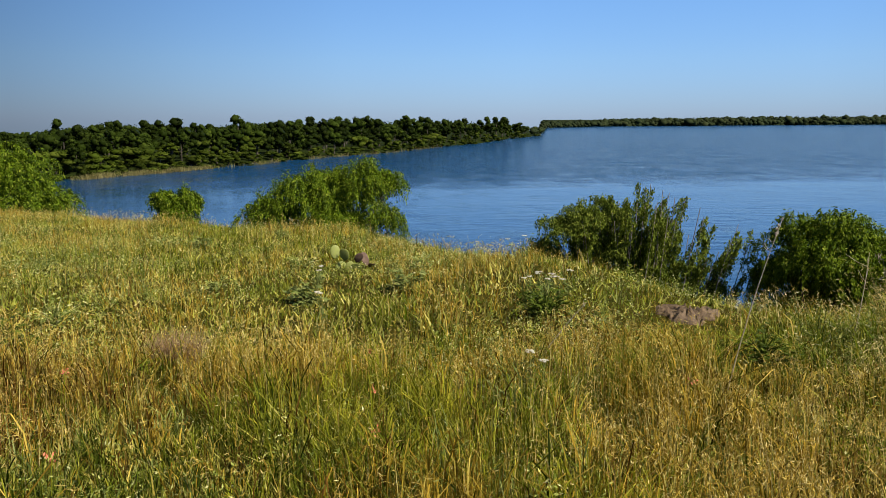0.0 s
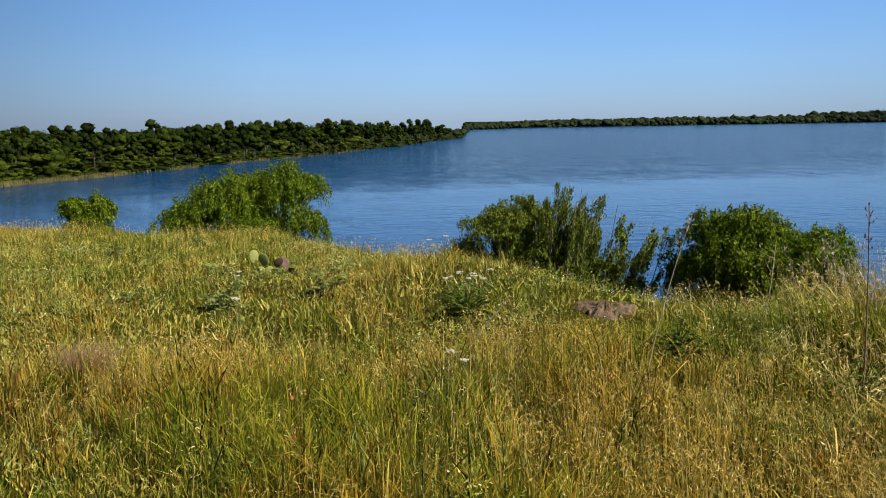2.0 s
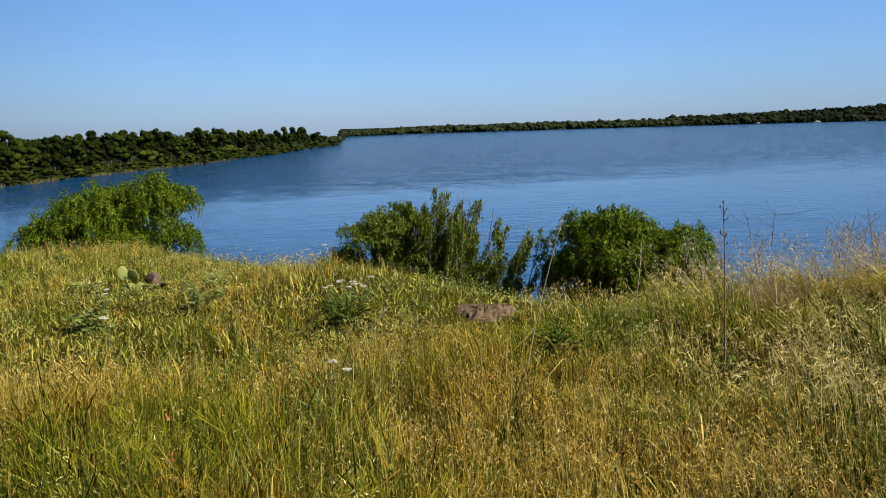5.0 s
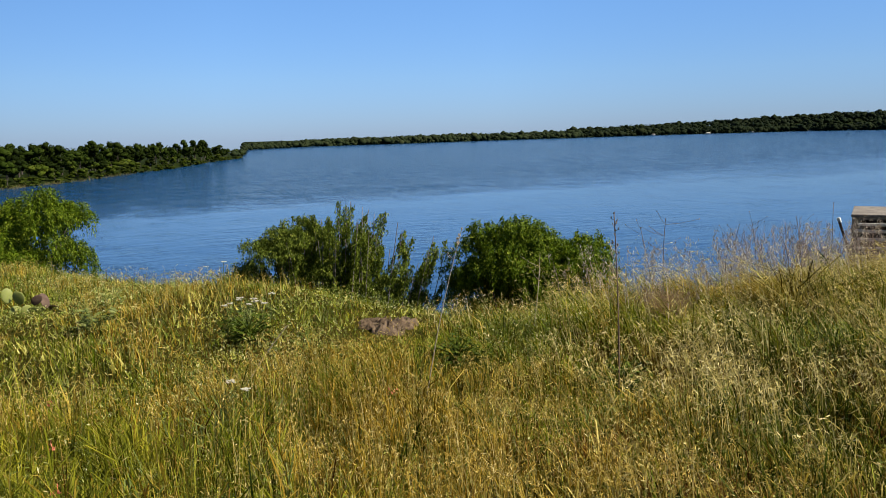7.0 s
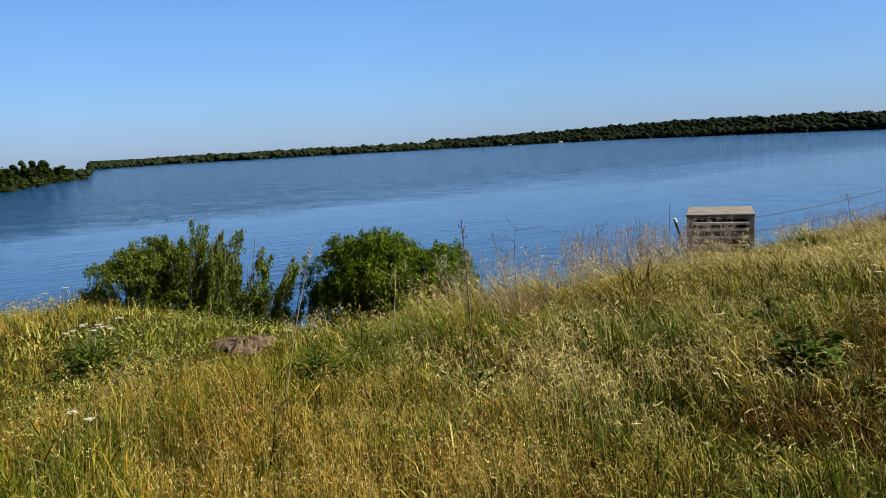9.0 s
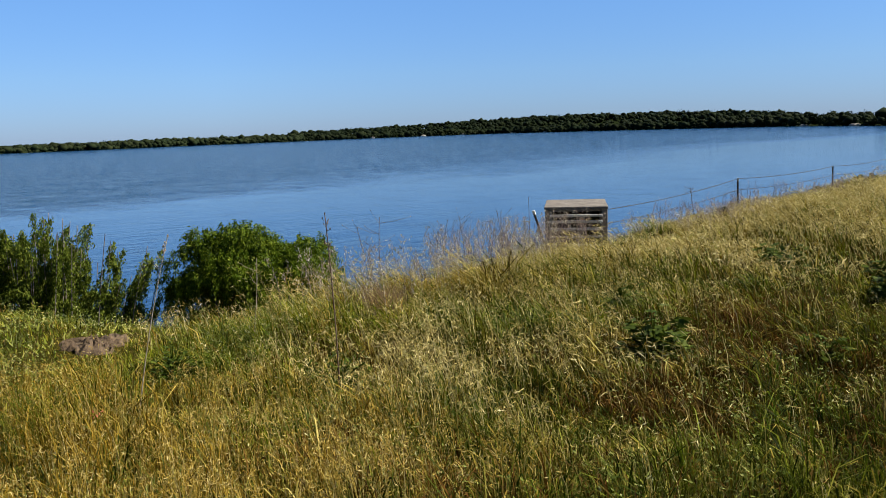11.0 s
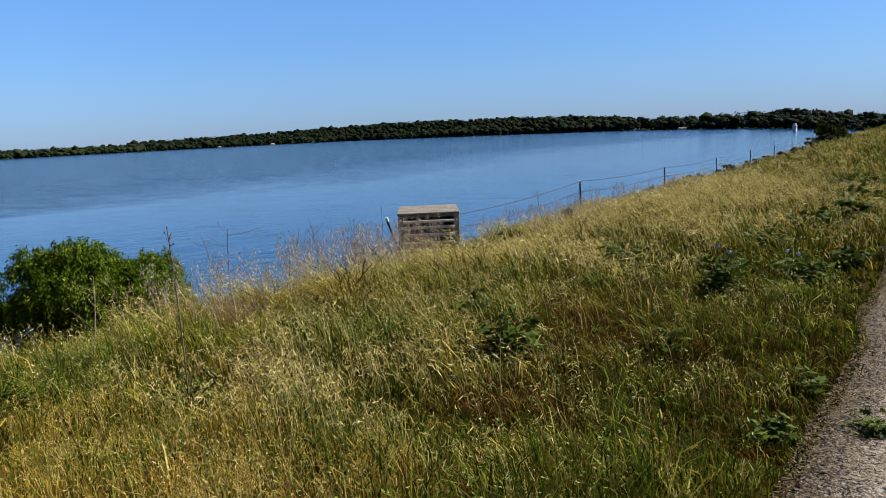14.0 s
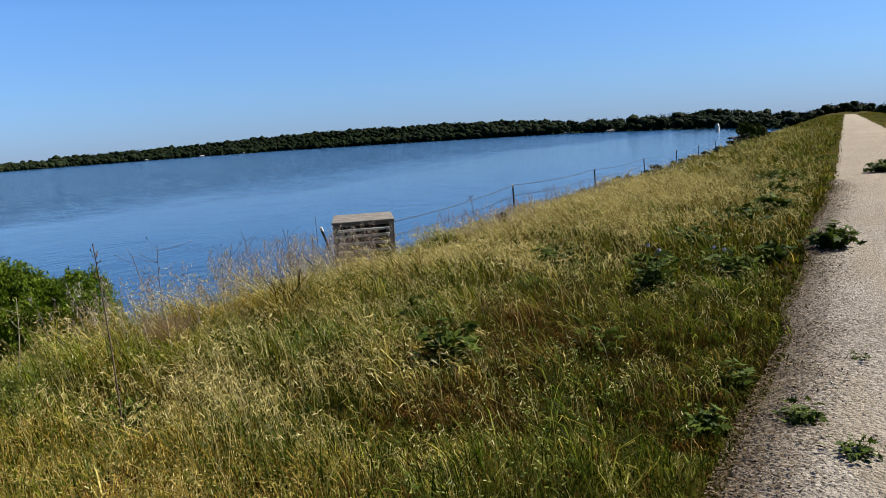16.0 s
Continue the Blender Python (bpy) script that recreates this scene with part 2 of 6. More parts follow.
def ground_material():
    m, n, l, p = material("meadow_soil")
    a = noise_tex(n, l, 0.8, 6.0, 0.65)
    r = ramp(n, [(0.3, (0.045, 0.034, 0.008)), (0.55, (0.085, 0.062, 0.016)), (0.75, (0.13, 0.09, 0.030))])
    l.new(a.outputs[0], r.inputs[0])
    b = noise_tex(n, l, 25, 5.0, 0.7)
    rb = ramp(n, [(0.35, (0.45, 0.5, 0.35)), (0.7, (1.3, 1.2, 1.0))])
    l.new(b.outputs[0], rb.inputs[0])
    far = noise_tex(n, l, 0.02, 3.0)
    fr = ramp(n, [(0.4, (0.75, 0.95, 0.6)), (0.6, (1.0, 1.0, 0.9))])
    l.new(far.outputs[0], fr.inputs[0])
    tone = mix_colour(n, l, 1.0, r.outputs[0], fr.outputs[0], "MULTIPLY")
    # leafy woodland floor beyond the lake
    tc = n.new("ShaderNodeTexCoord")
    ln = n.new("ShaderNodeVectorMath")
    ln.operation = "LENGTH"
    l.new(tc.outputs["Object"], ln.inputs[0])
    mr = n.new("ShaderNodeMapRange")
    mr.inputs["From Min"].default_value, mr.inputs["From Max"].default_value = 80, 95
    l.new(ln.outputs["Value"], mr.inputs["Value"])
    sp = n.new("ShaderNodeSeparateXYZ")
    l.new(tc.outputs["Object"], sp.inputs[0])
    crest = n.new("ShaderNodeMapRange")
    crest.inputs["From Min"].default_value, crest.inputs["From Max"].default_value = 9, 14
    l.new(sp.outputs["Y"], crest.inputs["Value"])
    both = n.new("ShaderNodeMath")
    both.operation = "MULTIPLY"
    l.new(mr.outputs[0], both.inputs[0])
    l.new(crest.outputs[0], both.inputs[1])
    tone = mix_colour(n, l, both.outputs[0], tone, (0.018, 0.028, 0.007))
    l.new(mix_colour(n, l, 1.0, tone, rb.outputs[0], "MULTIPLY"), p.inputs["Base Color"])
    p.inputs["Roughness"].default_value = 1.0
    p.inputs["Specular IOR Level"].default_value = 0.03
    bump(n, l, b.outputs[0], 0.8, 0.05, p)
    return m


def sand_material():
    return plain("bare_dirt", (0.08, 0.052, 0.027), (0.17, 0.115, 0.064), 7, 0.95, 0.9, 0.05, fine=(0.07, 0.045, 0.035))


def water_material():
    m, n, l, p = material("lake_water")
    p.inputs["Base Color"].default_value = (0.003, 0.035, 0.096, 1)
    p.inputs["Roughness"].default_value = 0.12
    p.inputs["IOR"].default_value = 1.333
    # a calm slick lies between the breezy open lake and the ripples near the bank
    slick = noise_tex(n, l, 0.016, 5.0, 0.62, stretch=(0.34, 1.0, 1.0))
    tc = n.new("ShaderNodeTexCoord")
    out = n.new("ShaderNodeSeparateXYZ")
    l.new(tc.outputs["Object"], out.inputs[0])
    shift = n.new("ShaderNodeMath")
    shift.operation = "MULTIPLY_ADD"
    l.new(slick.outputs[0], shift.inputs[0])
    shift.inputs[1].default_value = 80.0
    l.new(out.outputs["Y"], shift.inputs[2])
    sr = n.new("ShaderNodeValToRGB")
    mr = n.new("ShaderNodeMapRange")
    mr.inputs["From Min"].default_value, mr.inputs["From Max"].default_value = 40.0, 290.0
    l.new(shift.outputs[0], mr.inputs["Value"])
    e = sr.color_ramp.elements
    while len(e) < 5:
        e.new(0.5)
    for k, (at, c) in zip(e, [(0.04, 0.08), (0.18, 0.04), (0.28, 0.03), (0.42, 0.55), (1.0, 1.0)]):
        k.position, k.color = at, (c, c, c, 1)
    l.new(mr.outputs[0], sr.inputs[0])
    small = noise_tex(n, l, 1.1, 4.0, 0.6, stretch=(0.55, 1.0, 1.0))
    long_ = noise_tex(n, l, 0.16, 3.0, 0.55, stretch=(0.5, 1.0, 1.0))
    add = n.new("ShaderNodeMath")
    add.operation = "MULTIPLY_ADD"
    l.new(long_.outputs[0], add.inputs[0])
    add.inputs[1].default_value = 2.0
    l.new(small.outputs[0], add.inputs[2])
    b = n.new("ShaderNodeBump")
    b.inputs["Distance"].default_value = 0.95
    mul = n.new("ShaderNodeMath")
    mul.operation = "MULTIPLY"
    # gusts leave darker flecks and streaks
    gust = noise_tex(n, l, 0.42, 3.0, 0.6, stretch=(1.0, 0.45, 1.0))
    gr = n.new("ShaderNodeMapRange")
    gr.inputs["From Min"].default_value, gr.inputs["From Max"].default_value = 0.35, 0.68
    gr.inputs["To Min"].default_value, gr.inputs["To Max"].default_value = 0.45, 1.7
    l.new(gust.outputs[0], gr.inputs["Value"])
    l.new(gr.outputs[0], mul.inputs[1])
    l.new(sr.outputs[0], mul.inputs[0])
    # more breeze towards the cove, calmer along the dam
    lee = n.new("ShaderNodeMapRange")
    lee.inputs["From Min"].default_value, lee.inputs["From Max"].default_value = 15.0, 120.0
    lee.inputs["To Min"].default_value, lee.inputs["To Max"].default_value = 1.3, 0.8
    l.new(out.outputs["X"], lee.inputs["Value"])
    ripple = n.new("ShaderNodeMath")
    ripple.operation = "MULTIPLY"
    l.new(mul.outputs[0], ripple.inputs[0])
    l.new(lee.outputs[0], ripple.inputs[1])
    l.new(ripple.outputs[0], b.inputs["Strength"])
    gl = n.new("ShaderNodeMapRange")
    gl.inputs["From Min"].default_value, gl.inputs["From Max"].default_value = 0.03, 0.6
    gl.inputs["To Min"].default_value, gl.inputs["To Max"].default_value = 0.5, 0.10
    l.new(ripple.outputs[0], gl.inputs["Value"])
    l.new(gl.outputs[0], p.inputs["Specular IOR Level"])
    l.new(add.outputs[0], b.inputs["Height"])
    l.new(b.outputs[0], p.inputs["Normal"])
    return m


GRAVEL, SOIL, SAND, WATER = gravel_material(), ground_material(), sand_material(), water_material()

# ---- building helpers ----
rng = np.random.default_rng(7)


def arrays_to_mesh(name, verts, quads=None, tris=None):
    """A mesh from numpy arrays of corners, four-cornered and three-cornered faces."""
    me = bpy.data.meshes.new(name)
    quads = np.zeros((0, 4), np.int32) if quads is None else np.asarray(quads, np.int32)
    tris = np.zeros((0, 3), np.int32) if tris is None else np.asarray(tris, np.int32)
    me.vertices.add(len(verts))
    me.vertices.foreach_set("co", np.asarray(verts, np.float32).ravel())
    loops = np.concatenate([quads.ravel(), tris.ravel()])
    me.loops.add(len(loops))
    me.loops.foreach_set("vertex_index", loops.astype(np.int32))
    starts = np.concatenate([np.arange(len(quads)) * 4, len(quads) * 4 + np.arange(len(tris)) * 3])
    me.polygons.add(len(starts))
    me.polygons.foreach_set("loop_start", starts.astype(np.int32))
    me.update(calc_edges=True)
    return me


def mesh_thing(name, me, mat, smooth=False):
    me.materials.append(mat)
    if smooth:
        me.polygons.foreach_set("use_smooth", np.ones(len(me.polygons), bool))
    return new(name, me)


def part(name, geometry, mat, parent, label=""):
    """Links a bmesh or a mesh as one part under a thing or another part."""
    if isinstance(geometry, bmesh.types.BMesh):
        me = bpy.data.meshes.new(name)
        geometry.to_mesh(me)
        geometry.free()
    else:
        me = geometry
    if not me.materials:
        me.materials.append(mat)
    ob = new(name, me)
    ob.parent = parent
    if label:
        ob["label"] = label
    return ob


def empty(name, x, y, z, turn=0.0):
    e = new(name)
    e.empty_display_size = 0.1
    e.matrix_basis = pose(x, y, z, 0, 0, turn)
    return e


def unit(v):
    return v / np.maximum(np.linalg.norm(v, axis=-1, keepdims=True), 1e-9)


def value_noise(x, y, size, seed):
    """Smooth noise from 0 to 1 over the plan, with lumps of that size in metres."""
    g = np.random.default_rng(seed).random((64, 64))
    u, v = np.asarray(x) / size + 1000, np.asarray(y) / size + 1000
    i, j = np.floor(u).astype(int), np.floor(v).astype(int)
    a, b = u - i, v - j
    a, b = a * a * (3 - 2 * a), b * b * (3 - 2 * b)
    at = lambda p, q: g[p % 64, q % 64]
    return (at(i, j) * (1 - a) + at(i + 1, j) * a) * (1 - b) + (at(i, j + 1) * (1 - a) + at(i + 1, j + 1) * a) * b


def blades(base, height, width, lean, curl=0.5, facing=None):
    """Tapered bent blades: arrays of corners, quads and tris. lean: sideways run of the tip (n, 2)."""
    n = len(base)
    ang = rng.uniform(0, 2 * np.pi, n) if facing is None else facing
    side = np.stack([np.cos(ang), np.sin(ang), 0 * ang], -1) * (width / 2)[:, None]
    lean3 = np.concatenate([lean, np.zeros((n, 1))], 1)
    up = np.array([0, 0, 1.0])
    mid = base + up * (height * 0.55)[:, None] + lean3 * (1 - curl) * 0.55
    tip = base + up * height[:, None] + lean3
    v = np.stack([base - side, base + side, mid - side * 0.75, mid + side * 0.75, tip], 1).reshape(-1, 3)
    k = np.arange(n)[:, None] * 5
    return v, k + [0, 1, 3, 2], k + [2, 3, 4]


def bent_blades(base, height, width, lean):
    """Blades in three lengths whose tips nod over."""
    n = len(base)
    ang = rng.uniform(0, 2 * np.pi, n)
    side = np.stack([np.cos(ang), np.sin(ang), 0 * ang], -1) * (width / 2)[:, None]
    lean3 = np.concatenate([lean, np.zeros((n, 1))], 1)
    up = np.array([0, 0, 1.0]) * height[:, None]
    nod = rng.uniform(0.55, 1.0, n)[:, None]
    c, t = base + up * 1.1 + lean3 * 0.2, base + up * nod + lean3 * 1.25
    at = lambda s: base * (1 - s) ** 2 + c * 2 * s * (1 - s) + t * s * s
    p, q = at(0.38), at(0.74)
    v = np.stack([base - side * 0.8, base + side * 0.8, p - side, p + side, q - side * 0.75, q + side * 0.75, t], 1).reshape(-1, 3)
    k = np.arange(n)[:, None] * 7
    return v, np.concatenate([k + [0, 1, 3, 2], k + [2, 3, 5, 4]]), k + [4, 5, 6]


def stubs(base, height, width, lean):
    """Single-triangle blades for stubble and far grass."""
    n = len(base)
    ang = rng.uniform(0, 2 * np.pi, n)
    side = np.stack([np.cos(ang), np.sin(ang), 0 * ang], -1) * (width / 2)[:, None]
    tip = base + np.concatenate([lean, height[:, None]], 1)
    return np.stack([base - side, base + side, tip], 1).reshape(-1, 3), None, np.arange(n)[:, None] * 3 + [0, 1, 2]


def leaf_quads(centre, way, length, width, normal=None):
    """Pointed leaves about centre along way: corners and quads."""
    n = len(centre)
    way = unit(way)
    if normal is None:
        normal = rng.normal(size=(n, 3))
    side = unit(np.cross(way, normal))
    L, W = (np.asarray(length) * np.ones(n))[:, None], (np.asarray(width) * np.ones(n))[:, None]
    v = np.stack([centre - way * L * 0.5, centre + side * W * 0.5 - way * L * 0.05, centre + way * L * 0.5, centre - side * W * 0.5 - way * L * 0.05], 1).reshape(-1, 3)
    return v, np.arange(n)[:, None] * 4 + [0, 1, 2, 3]


def joined(pieces):
    """Joins (corners, quads, tris) pieces into one set of arrays."""
    vs, qs, ts, k = [], [], [], 0
    for v, q, t in pieces:
        vs.append(v)
        if q is not None and len(q):
            qs.append(np.asarray(q) + k)
        if t is not None and len(t):
            ts.append(np.asarray(t) + k)
        k += len(v)
    return np.concatenate(vs), (np.concatenate(qs) if qs else None), (np.concatenate(ts) if ts else None)


def tube(points, radii, sides=5):
    """A tapering round stem along points: corners and quads."""
    pts = np.asarray(points, float)
    rad = np.asarray(radii, float) * np.ones(len(pts))
    way = unit(np.gradient(pts, axis=0))
    ref = np.where(np.abs(way[:, 2:]) > 0.9, [[1.0, 0, 0]], [[0, 0, 1.0]])
    a = unit(np.cross(way, ref))
    b = np.cross(way, a)
    ang = np.arange(sides) / sides * 2 * np.pi
    v = pts[:, None] + (a[:, None] * np.cos(ang)[None, :, None] + b[:, None] * np.sin(ang)[None, :, None]) * rad[:, None, None]
    q = []
    for k in range(len(pts) - 1):
        for s in range(sides):
            q.append((k * sides + s, k * sides + (s + 1) % sides, (k + 1) * sides + (s + 1) % sides, (k + 1) * sides + s))
    return v.reshape(-1, 3), np.array(q), None


def box_bm(x0, y0, z0, x1, y1, z1, bevel=0.0):
    bm = bmesh.new()
    bmesh.ops.create_cube(bm, size=1, matrix=Matrix.Translation(((x0 + x1) / 2, (y0 + y1) / 2, (z0 + z1) / 2)) @ Matrix.Diagonal((x1 - x0, y1 - y0, z1 - z0, 1)))
    if bevel:
        bmesh.ops.bevel(bm, geom=bm.edges[:], offset=bevel, segments=2, affect="EDGES", profile=0.5)
    return bm


# ---- the land ----
WATER_Z = -4.5
EDGE_X = [-400, -60, -30, -12, -6.7, -3, 0.4, 1.27, 1.97, 2.55, 3.0, 3.4, 4.2, 5.5, 8, 1000]
EDGE_Y = [60, 34, 27, 22, 18.9, 15.6, 13.3, 11.1, 9.3, 8, 6.95, 6.2, 5.6, 5.4, 5.4, 5.4]
# far shore: bearing from +y, its distance, and the height of the wooded skyline
SHORE_AZ = [-180, -60, -40, -20, -15, -9.5, -3.9, 5.8, 11.7, 15.9, 16.3, 17.5, 21, 25.7, 32, 38, 46, 52.6, 58, 65, 72, 78, 82, 86.6, 90, 100, 180]
SHORE_D = [60, 60, 70, 88, 92, 101, 114, 152, 204, 300, 560, 600, 700, 740, 850, 950, 1150, 1250, 1130, 1000, 850, 620, 500, 345, 300, 280, 280]
SKY_AZ = [-40, -24, -17.7, -14.5, -11, -7.5, -2, 2, 10, 14, 16]
SKY_LIFT = [-0.6, -0.5, -0.3, 0.1, 0.1, 0.0, 0.35, 0.34, 0.30, 0.10, -0.10]
TOP_AZ = [16, 25, 34, 38, 42, 45, 49, 54, 58, 65, 69, 72.5, 78, 83, 87, 92, 110]
TOP_Z = [0.5, 3.6, 6.0, 6.0, 10, 13, 17, 23, 23.5, 20.5, 16, 10, 8, 7, 4.6, 3.8, 4]


def edge_run(x, y):
    """How far a place lies out past the shoulder's edge."""
    ye = np.interp(x, EDGE_X, EDGE_Y)
    sl = np.interp(x + 0.5, EDGE_X, EDGE_Y) - np.interp(x - 0.5, EDGE_X, EDGE_Y)
    return (y - ye) / np.sqrt(1 + sl * sl)


def ground_z(x, y):
    x, y = np.asarray(x, float), np.asarray(y, float)
    s = edge_run(x, y)
    z = -0.02 * np.clip(y - 0.6, 0, 5) - 0.03 * np.clip(y - 5.5, 0, 14)
    z = z - np.where(s > 0, np.where(s < 1, 0.25 * s * s, 0.25 + 0.5 * (s - 1)), 0)
    z = z + np.where(y > 0.8, (value_noise(x, y, 1.3, 3) - 0.5) * 0.10 * np.clip((y - 0.8) / 1.5, 0, 1), 0)
    z = z + 0.15 * np.exp(-(((x - 2.5) / 1.7) ** 2) - ((y - 7.6) / 2.3) ** 2)
    z = z + 0.08 * np.clip((y - 5.0) / 3.0, 0, 1) * np.clip((5.5 - x) / 2.0, 0, 1)
    back = np.clip(-3.4 - y, 0, None)
    z = z + np.where(back > 0, np.minimum(back * 0.06, 0.15) - np.clip(back - 4, 0, 24) * 0.3, 0)
    z = np.maximum(z, -7.5)
    r, az = np.hypot(x, y), np.degrees(np.arctan2(x, y))
    shore = np.interp(az, SHORE_AZ, SHORE_D)
    hill = np.interp(az, TOP_AZ, TOP_Z, left=-6.0) - 7.5
    inland = r - shore
    land = WATER_Z - 0.5 + np.clip(inland * 0.12, 0, 1.3) + np.where(inland < 260, np.clip((inland - 25) / 235, 0, 1), np.clip(1 - (inland - 260) / 500, 0, 1)) * np.clip(hill + 3.7, 0, None)
    # the country behind the point falls away
    land = np.where((az < 16) & (inland > 60), np.minimum(land, 1.6 - r * np.tan(np.radians(-np.interp(az, SKY_AZ, SKY_LIFT) + 0.9)) + 1.0), land)
    lake_side = (az > -75) & (az < 100)
    rise = np.clip((x - 190) / 60, 0, 1)
    z = np.where(lake_side & (inland > 0), np.where((az < 16) & (inland > 60), land, np.maximum(z, land)), z)
    z = np.where((x > 190) & (y > -60), np.maximum(z, -0.15 - 0.35 * np.clip(np.abs(y + 1.2) - 8, 0, None) - 5 * (1 - rise)), z)
    return z


def build_ground():
    az = np.radians(np.concatenate([np.arange(-180, -30, 3.0), np.arange(-30, 100, 0.5), np.arange(100, 180, 3.0)]))
    r = np.concatenate([[0.02], np.geomspace(0.5, 40, 110), np.geomspace(42, 4500, 90)])
    A, R = np.meshgrid(az, r)
    x, y = np.sin(A) * R, np.cos(A) * R
    v = np.stack([x, y, ground_z(x, y)], -1).reshape(-1, 3)
    n = len(az)
    i, j = np.meshgrid(np.arange(len(r) - 1), np.arange(n), indexing="ij")
    q = np.stack([i * n + j, (i + 1) * n + j, (i + 1) * n + (j + 1) % n, i * n + (j + 1) % n], -1).reshape(-1, 4)
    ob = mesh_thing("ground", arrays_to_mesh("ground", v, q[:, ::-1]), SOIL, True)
    return tagged(ob, "grassy earth dam shoulder and lake shore", "ground", kind="structure")


build_ground()


def build_water():
    az = np.radians(np.concatenate([np.arange(-95, 15, 1.0), np.arange(15, 18, 0.1), np.arange(18, 97, 1.0)]))
    f = np.concatenate([[0.0], np.geomspace(0.012, 1.0, 24)])
    A, F = np.meshgrid(az, f)
    R = F * (np.interp(np.degrees(A), SHORE_AZ, SHORE_D) + 30)
    v = np.stack([np.sin(A) * R, np.cos(A) * R, WATER_Z + 0 * R], -1).reshape(-1, 3)
    n = len(az)
    i, j = np.meshgrid(np.arange(len(f) - 1), np.arange(n - 1), indexing="ij")
    q = np.stack([i * n + j, i * n + j + 1, (i + 1) * n + j + 1, (i + 1) * n + j], -1).reshape(-1, 4)
    keep = v[q].mean(1)[:, 1] > -2
    q = q[:, ::-1]
    ob = mesh_thing("water", arrays_to_mesh("lake", v, q[keep]), WATER, True)
    return tagged(ob, "blue lake with light wind ripples and calm slicks", "water", kind="structure")


build_water()

ROAD_L, ROAD_R = 0.30, -2.75


def road_left(x):
    x = np.asarray(x, float)
    return np.interp(x, [0, 2.4, 3.6, 5, 10, 12.5, 16.5, 25, 300], [0.50, 0.44, 0.35, 0.29, 0.28, 0.26, 0.15, 0.12, 0.08]) + (value_noise(x, 0 * x, 0.9, 11) - 0.5) * 0.10


def build_road():
    x = np.concatenate([np.arange(-40, 30, 0.2), np.arange(30, 260, 2.0)])
    l, rr = road_left(x), ROAD_R + (value_noise(x, 0 * x, 1.1, 12) - 0.5) * 0.3
    k = 9
    rows = []
    for s in np.linspace(0, 1, k):
        yy = l * (1 - s) + rr * s
        crown = 0.03 * (1 - (2 * s - 1) ** 2) + 0.012
        zz = np.where((s == 0) | (s == 1), 0.006, crown) + (value_noise(x, yy, 0.6, 13) - 0.5) * 0.012
        rows.append(np.stack([x, yy, zz], -1))
    v = np.stack(rows, 1).reshape(-1, 3)
    i, j = np.meshgrid(np.arange(len(x) - 1), np.arange(k - 1), indexing="ij")
    q = np.stack([i * k + j, i * k + j + 1, (i + 1) * k + j + 1, (i + 1) * k + j], -1).reshape(-1, 4)
    ob = mesh_thing("road", arrays_to_mesh("road", v, q), GRAVEL, True)
    return tagged(ob, "pale crushed gravel track along the dam crest", "road", kind="structure")


build_road()


# ---- grass ----
def scatter(n, x0, x1, y0, y1):
    x, y = rng.uniform(x0, x1, n), rng.uniform(y0, y1, n)
    keep = (y > road_left(x) + 0.02) | (y < ROAD_R - 0.05)
    keep &= (edge_run(x, y) < 3.0)
    # bare sandy scar near the edge
    keep &= ~(((x - 2.98) / 0.27) ** 2 + ((y - 6.05) / 0.27) ** 2 < rng.uniform(0.1, 1.3, n))
    return x[keep], y[keep]


def bump_field(x, y, spots):
    """Sum of soft round patches (x, y, radius)."""
    f = 0 * x
    for a, b, r in spots:
        f = f + np.exp(-((x - a) ** 2 + (y - b) ** 2) / (r * r))
    return np.clip(f, 0, 1)


OATS_AT = [(-0.3, 5.0, 0.6), (1.6, 4.4, 0.5), (2.7, 2.9, 1.0), (4.4, 3.9, 1.2), (2.0, 3.2, 0.8), (7.0, 4.6, 1.4), (10.0, 4.6, 2.0), (-2.6, 5.4, 1.0), (14, 4.2, 2.6), (19, 3.5, 3.0)]
GREEN_AT = [(0.6, 3.8, 1.1), (1.2, 5.2, 1.0), (-0.6, 3.6, 0.8), (5.3, 0.8, 0.7), (4.6, 1.2, 0.8), (8.5, 0.9, 1.0), (6.5, 1.2, 1.2), (3.8, 1.2, 1.0), (6.5, 3.0, 0.8), (3.6, 5.0, 0.7), (-1.5, 11.5, 2.0)]
RUST_AT = [(4.75, 3.1, 0.35), (3.9, 3.4, 0.4), (4.5, 4.2, 0.35), (6.0, 3.6, 0.3), (5.6, 2.0, 0.8), (6.6, 2.6, 0.7), (7.4, 2.2, 0.8), (-1.6, 4.8, 0.7), (4.2, 1.9, 0.5), (3.9, 4.4, 0.6), (-2.8, 6.6, 0.9), (9.0, 2.6, 0.8)]


LOW_AT = [(0.30, 8.6, 0.55), (0.36, 8.9, 0.6), (0.4, 9.4, 0.5), (1.8, 6.2, 0.55), (0.0, 7.9, 0.4), (2.9, 5.5, 0.4), (3.0, 6.1, 0.5)]
WEEDS_AT = [(7.7, 1.5, 0.4), (8.6, 0.98, 0.45), (8.9, 1.75, 0.5), (10.6, 1.6, 0.7), (12.6, 1.25, 0.7), (14.6, 1.0, 0.8), (16.8, 1.1, 0.8), (20.0, 1.2, 0.9), (9.7, 0.65, 0.4), (5.15, 2.42, 0.35), (2.95, 4.85, 0.4), (6.4, 3.3, 0.35), (9.4, 3.0, 0.4), (3.55, 3.85, 0.3)]


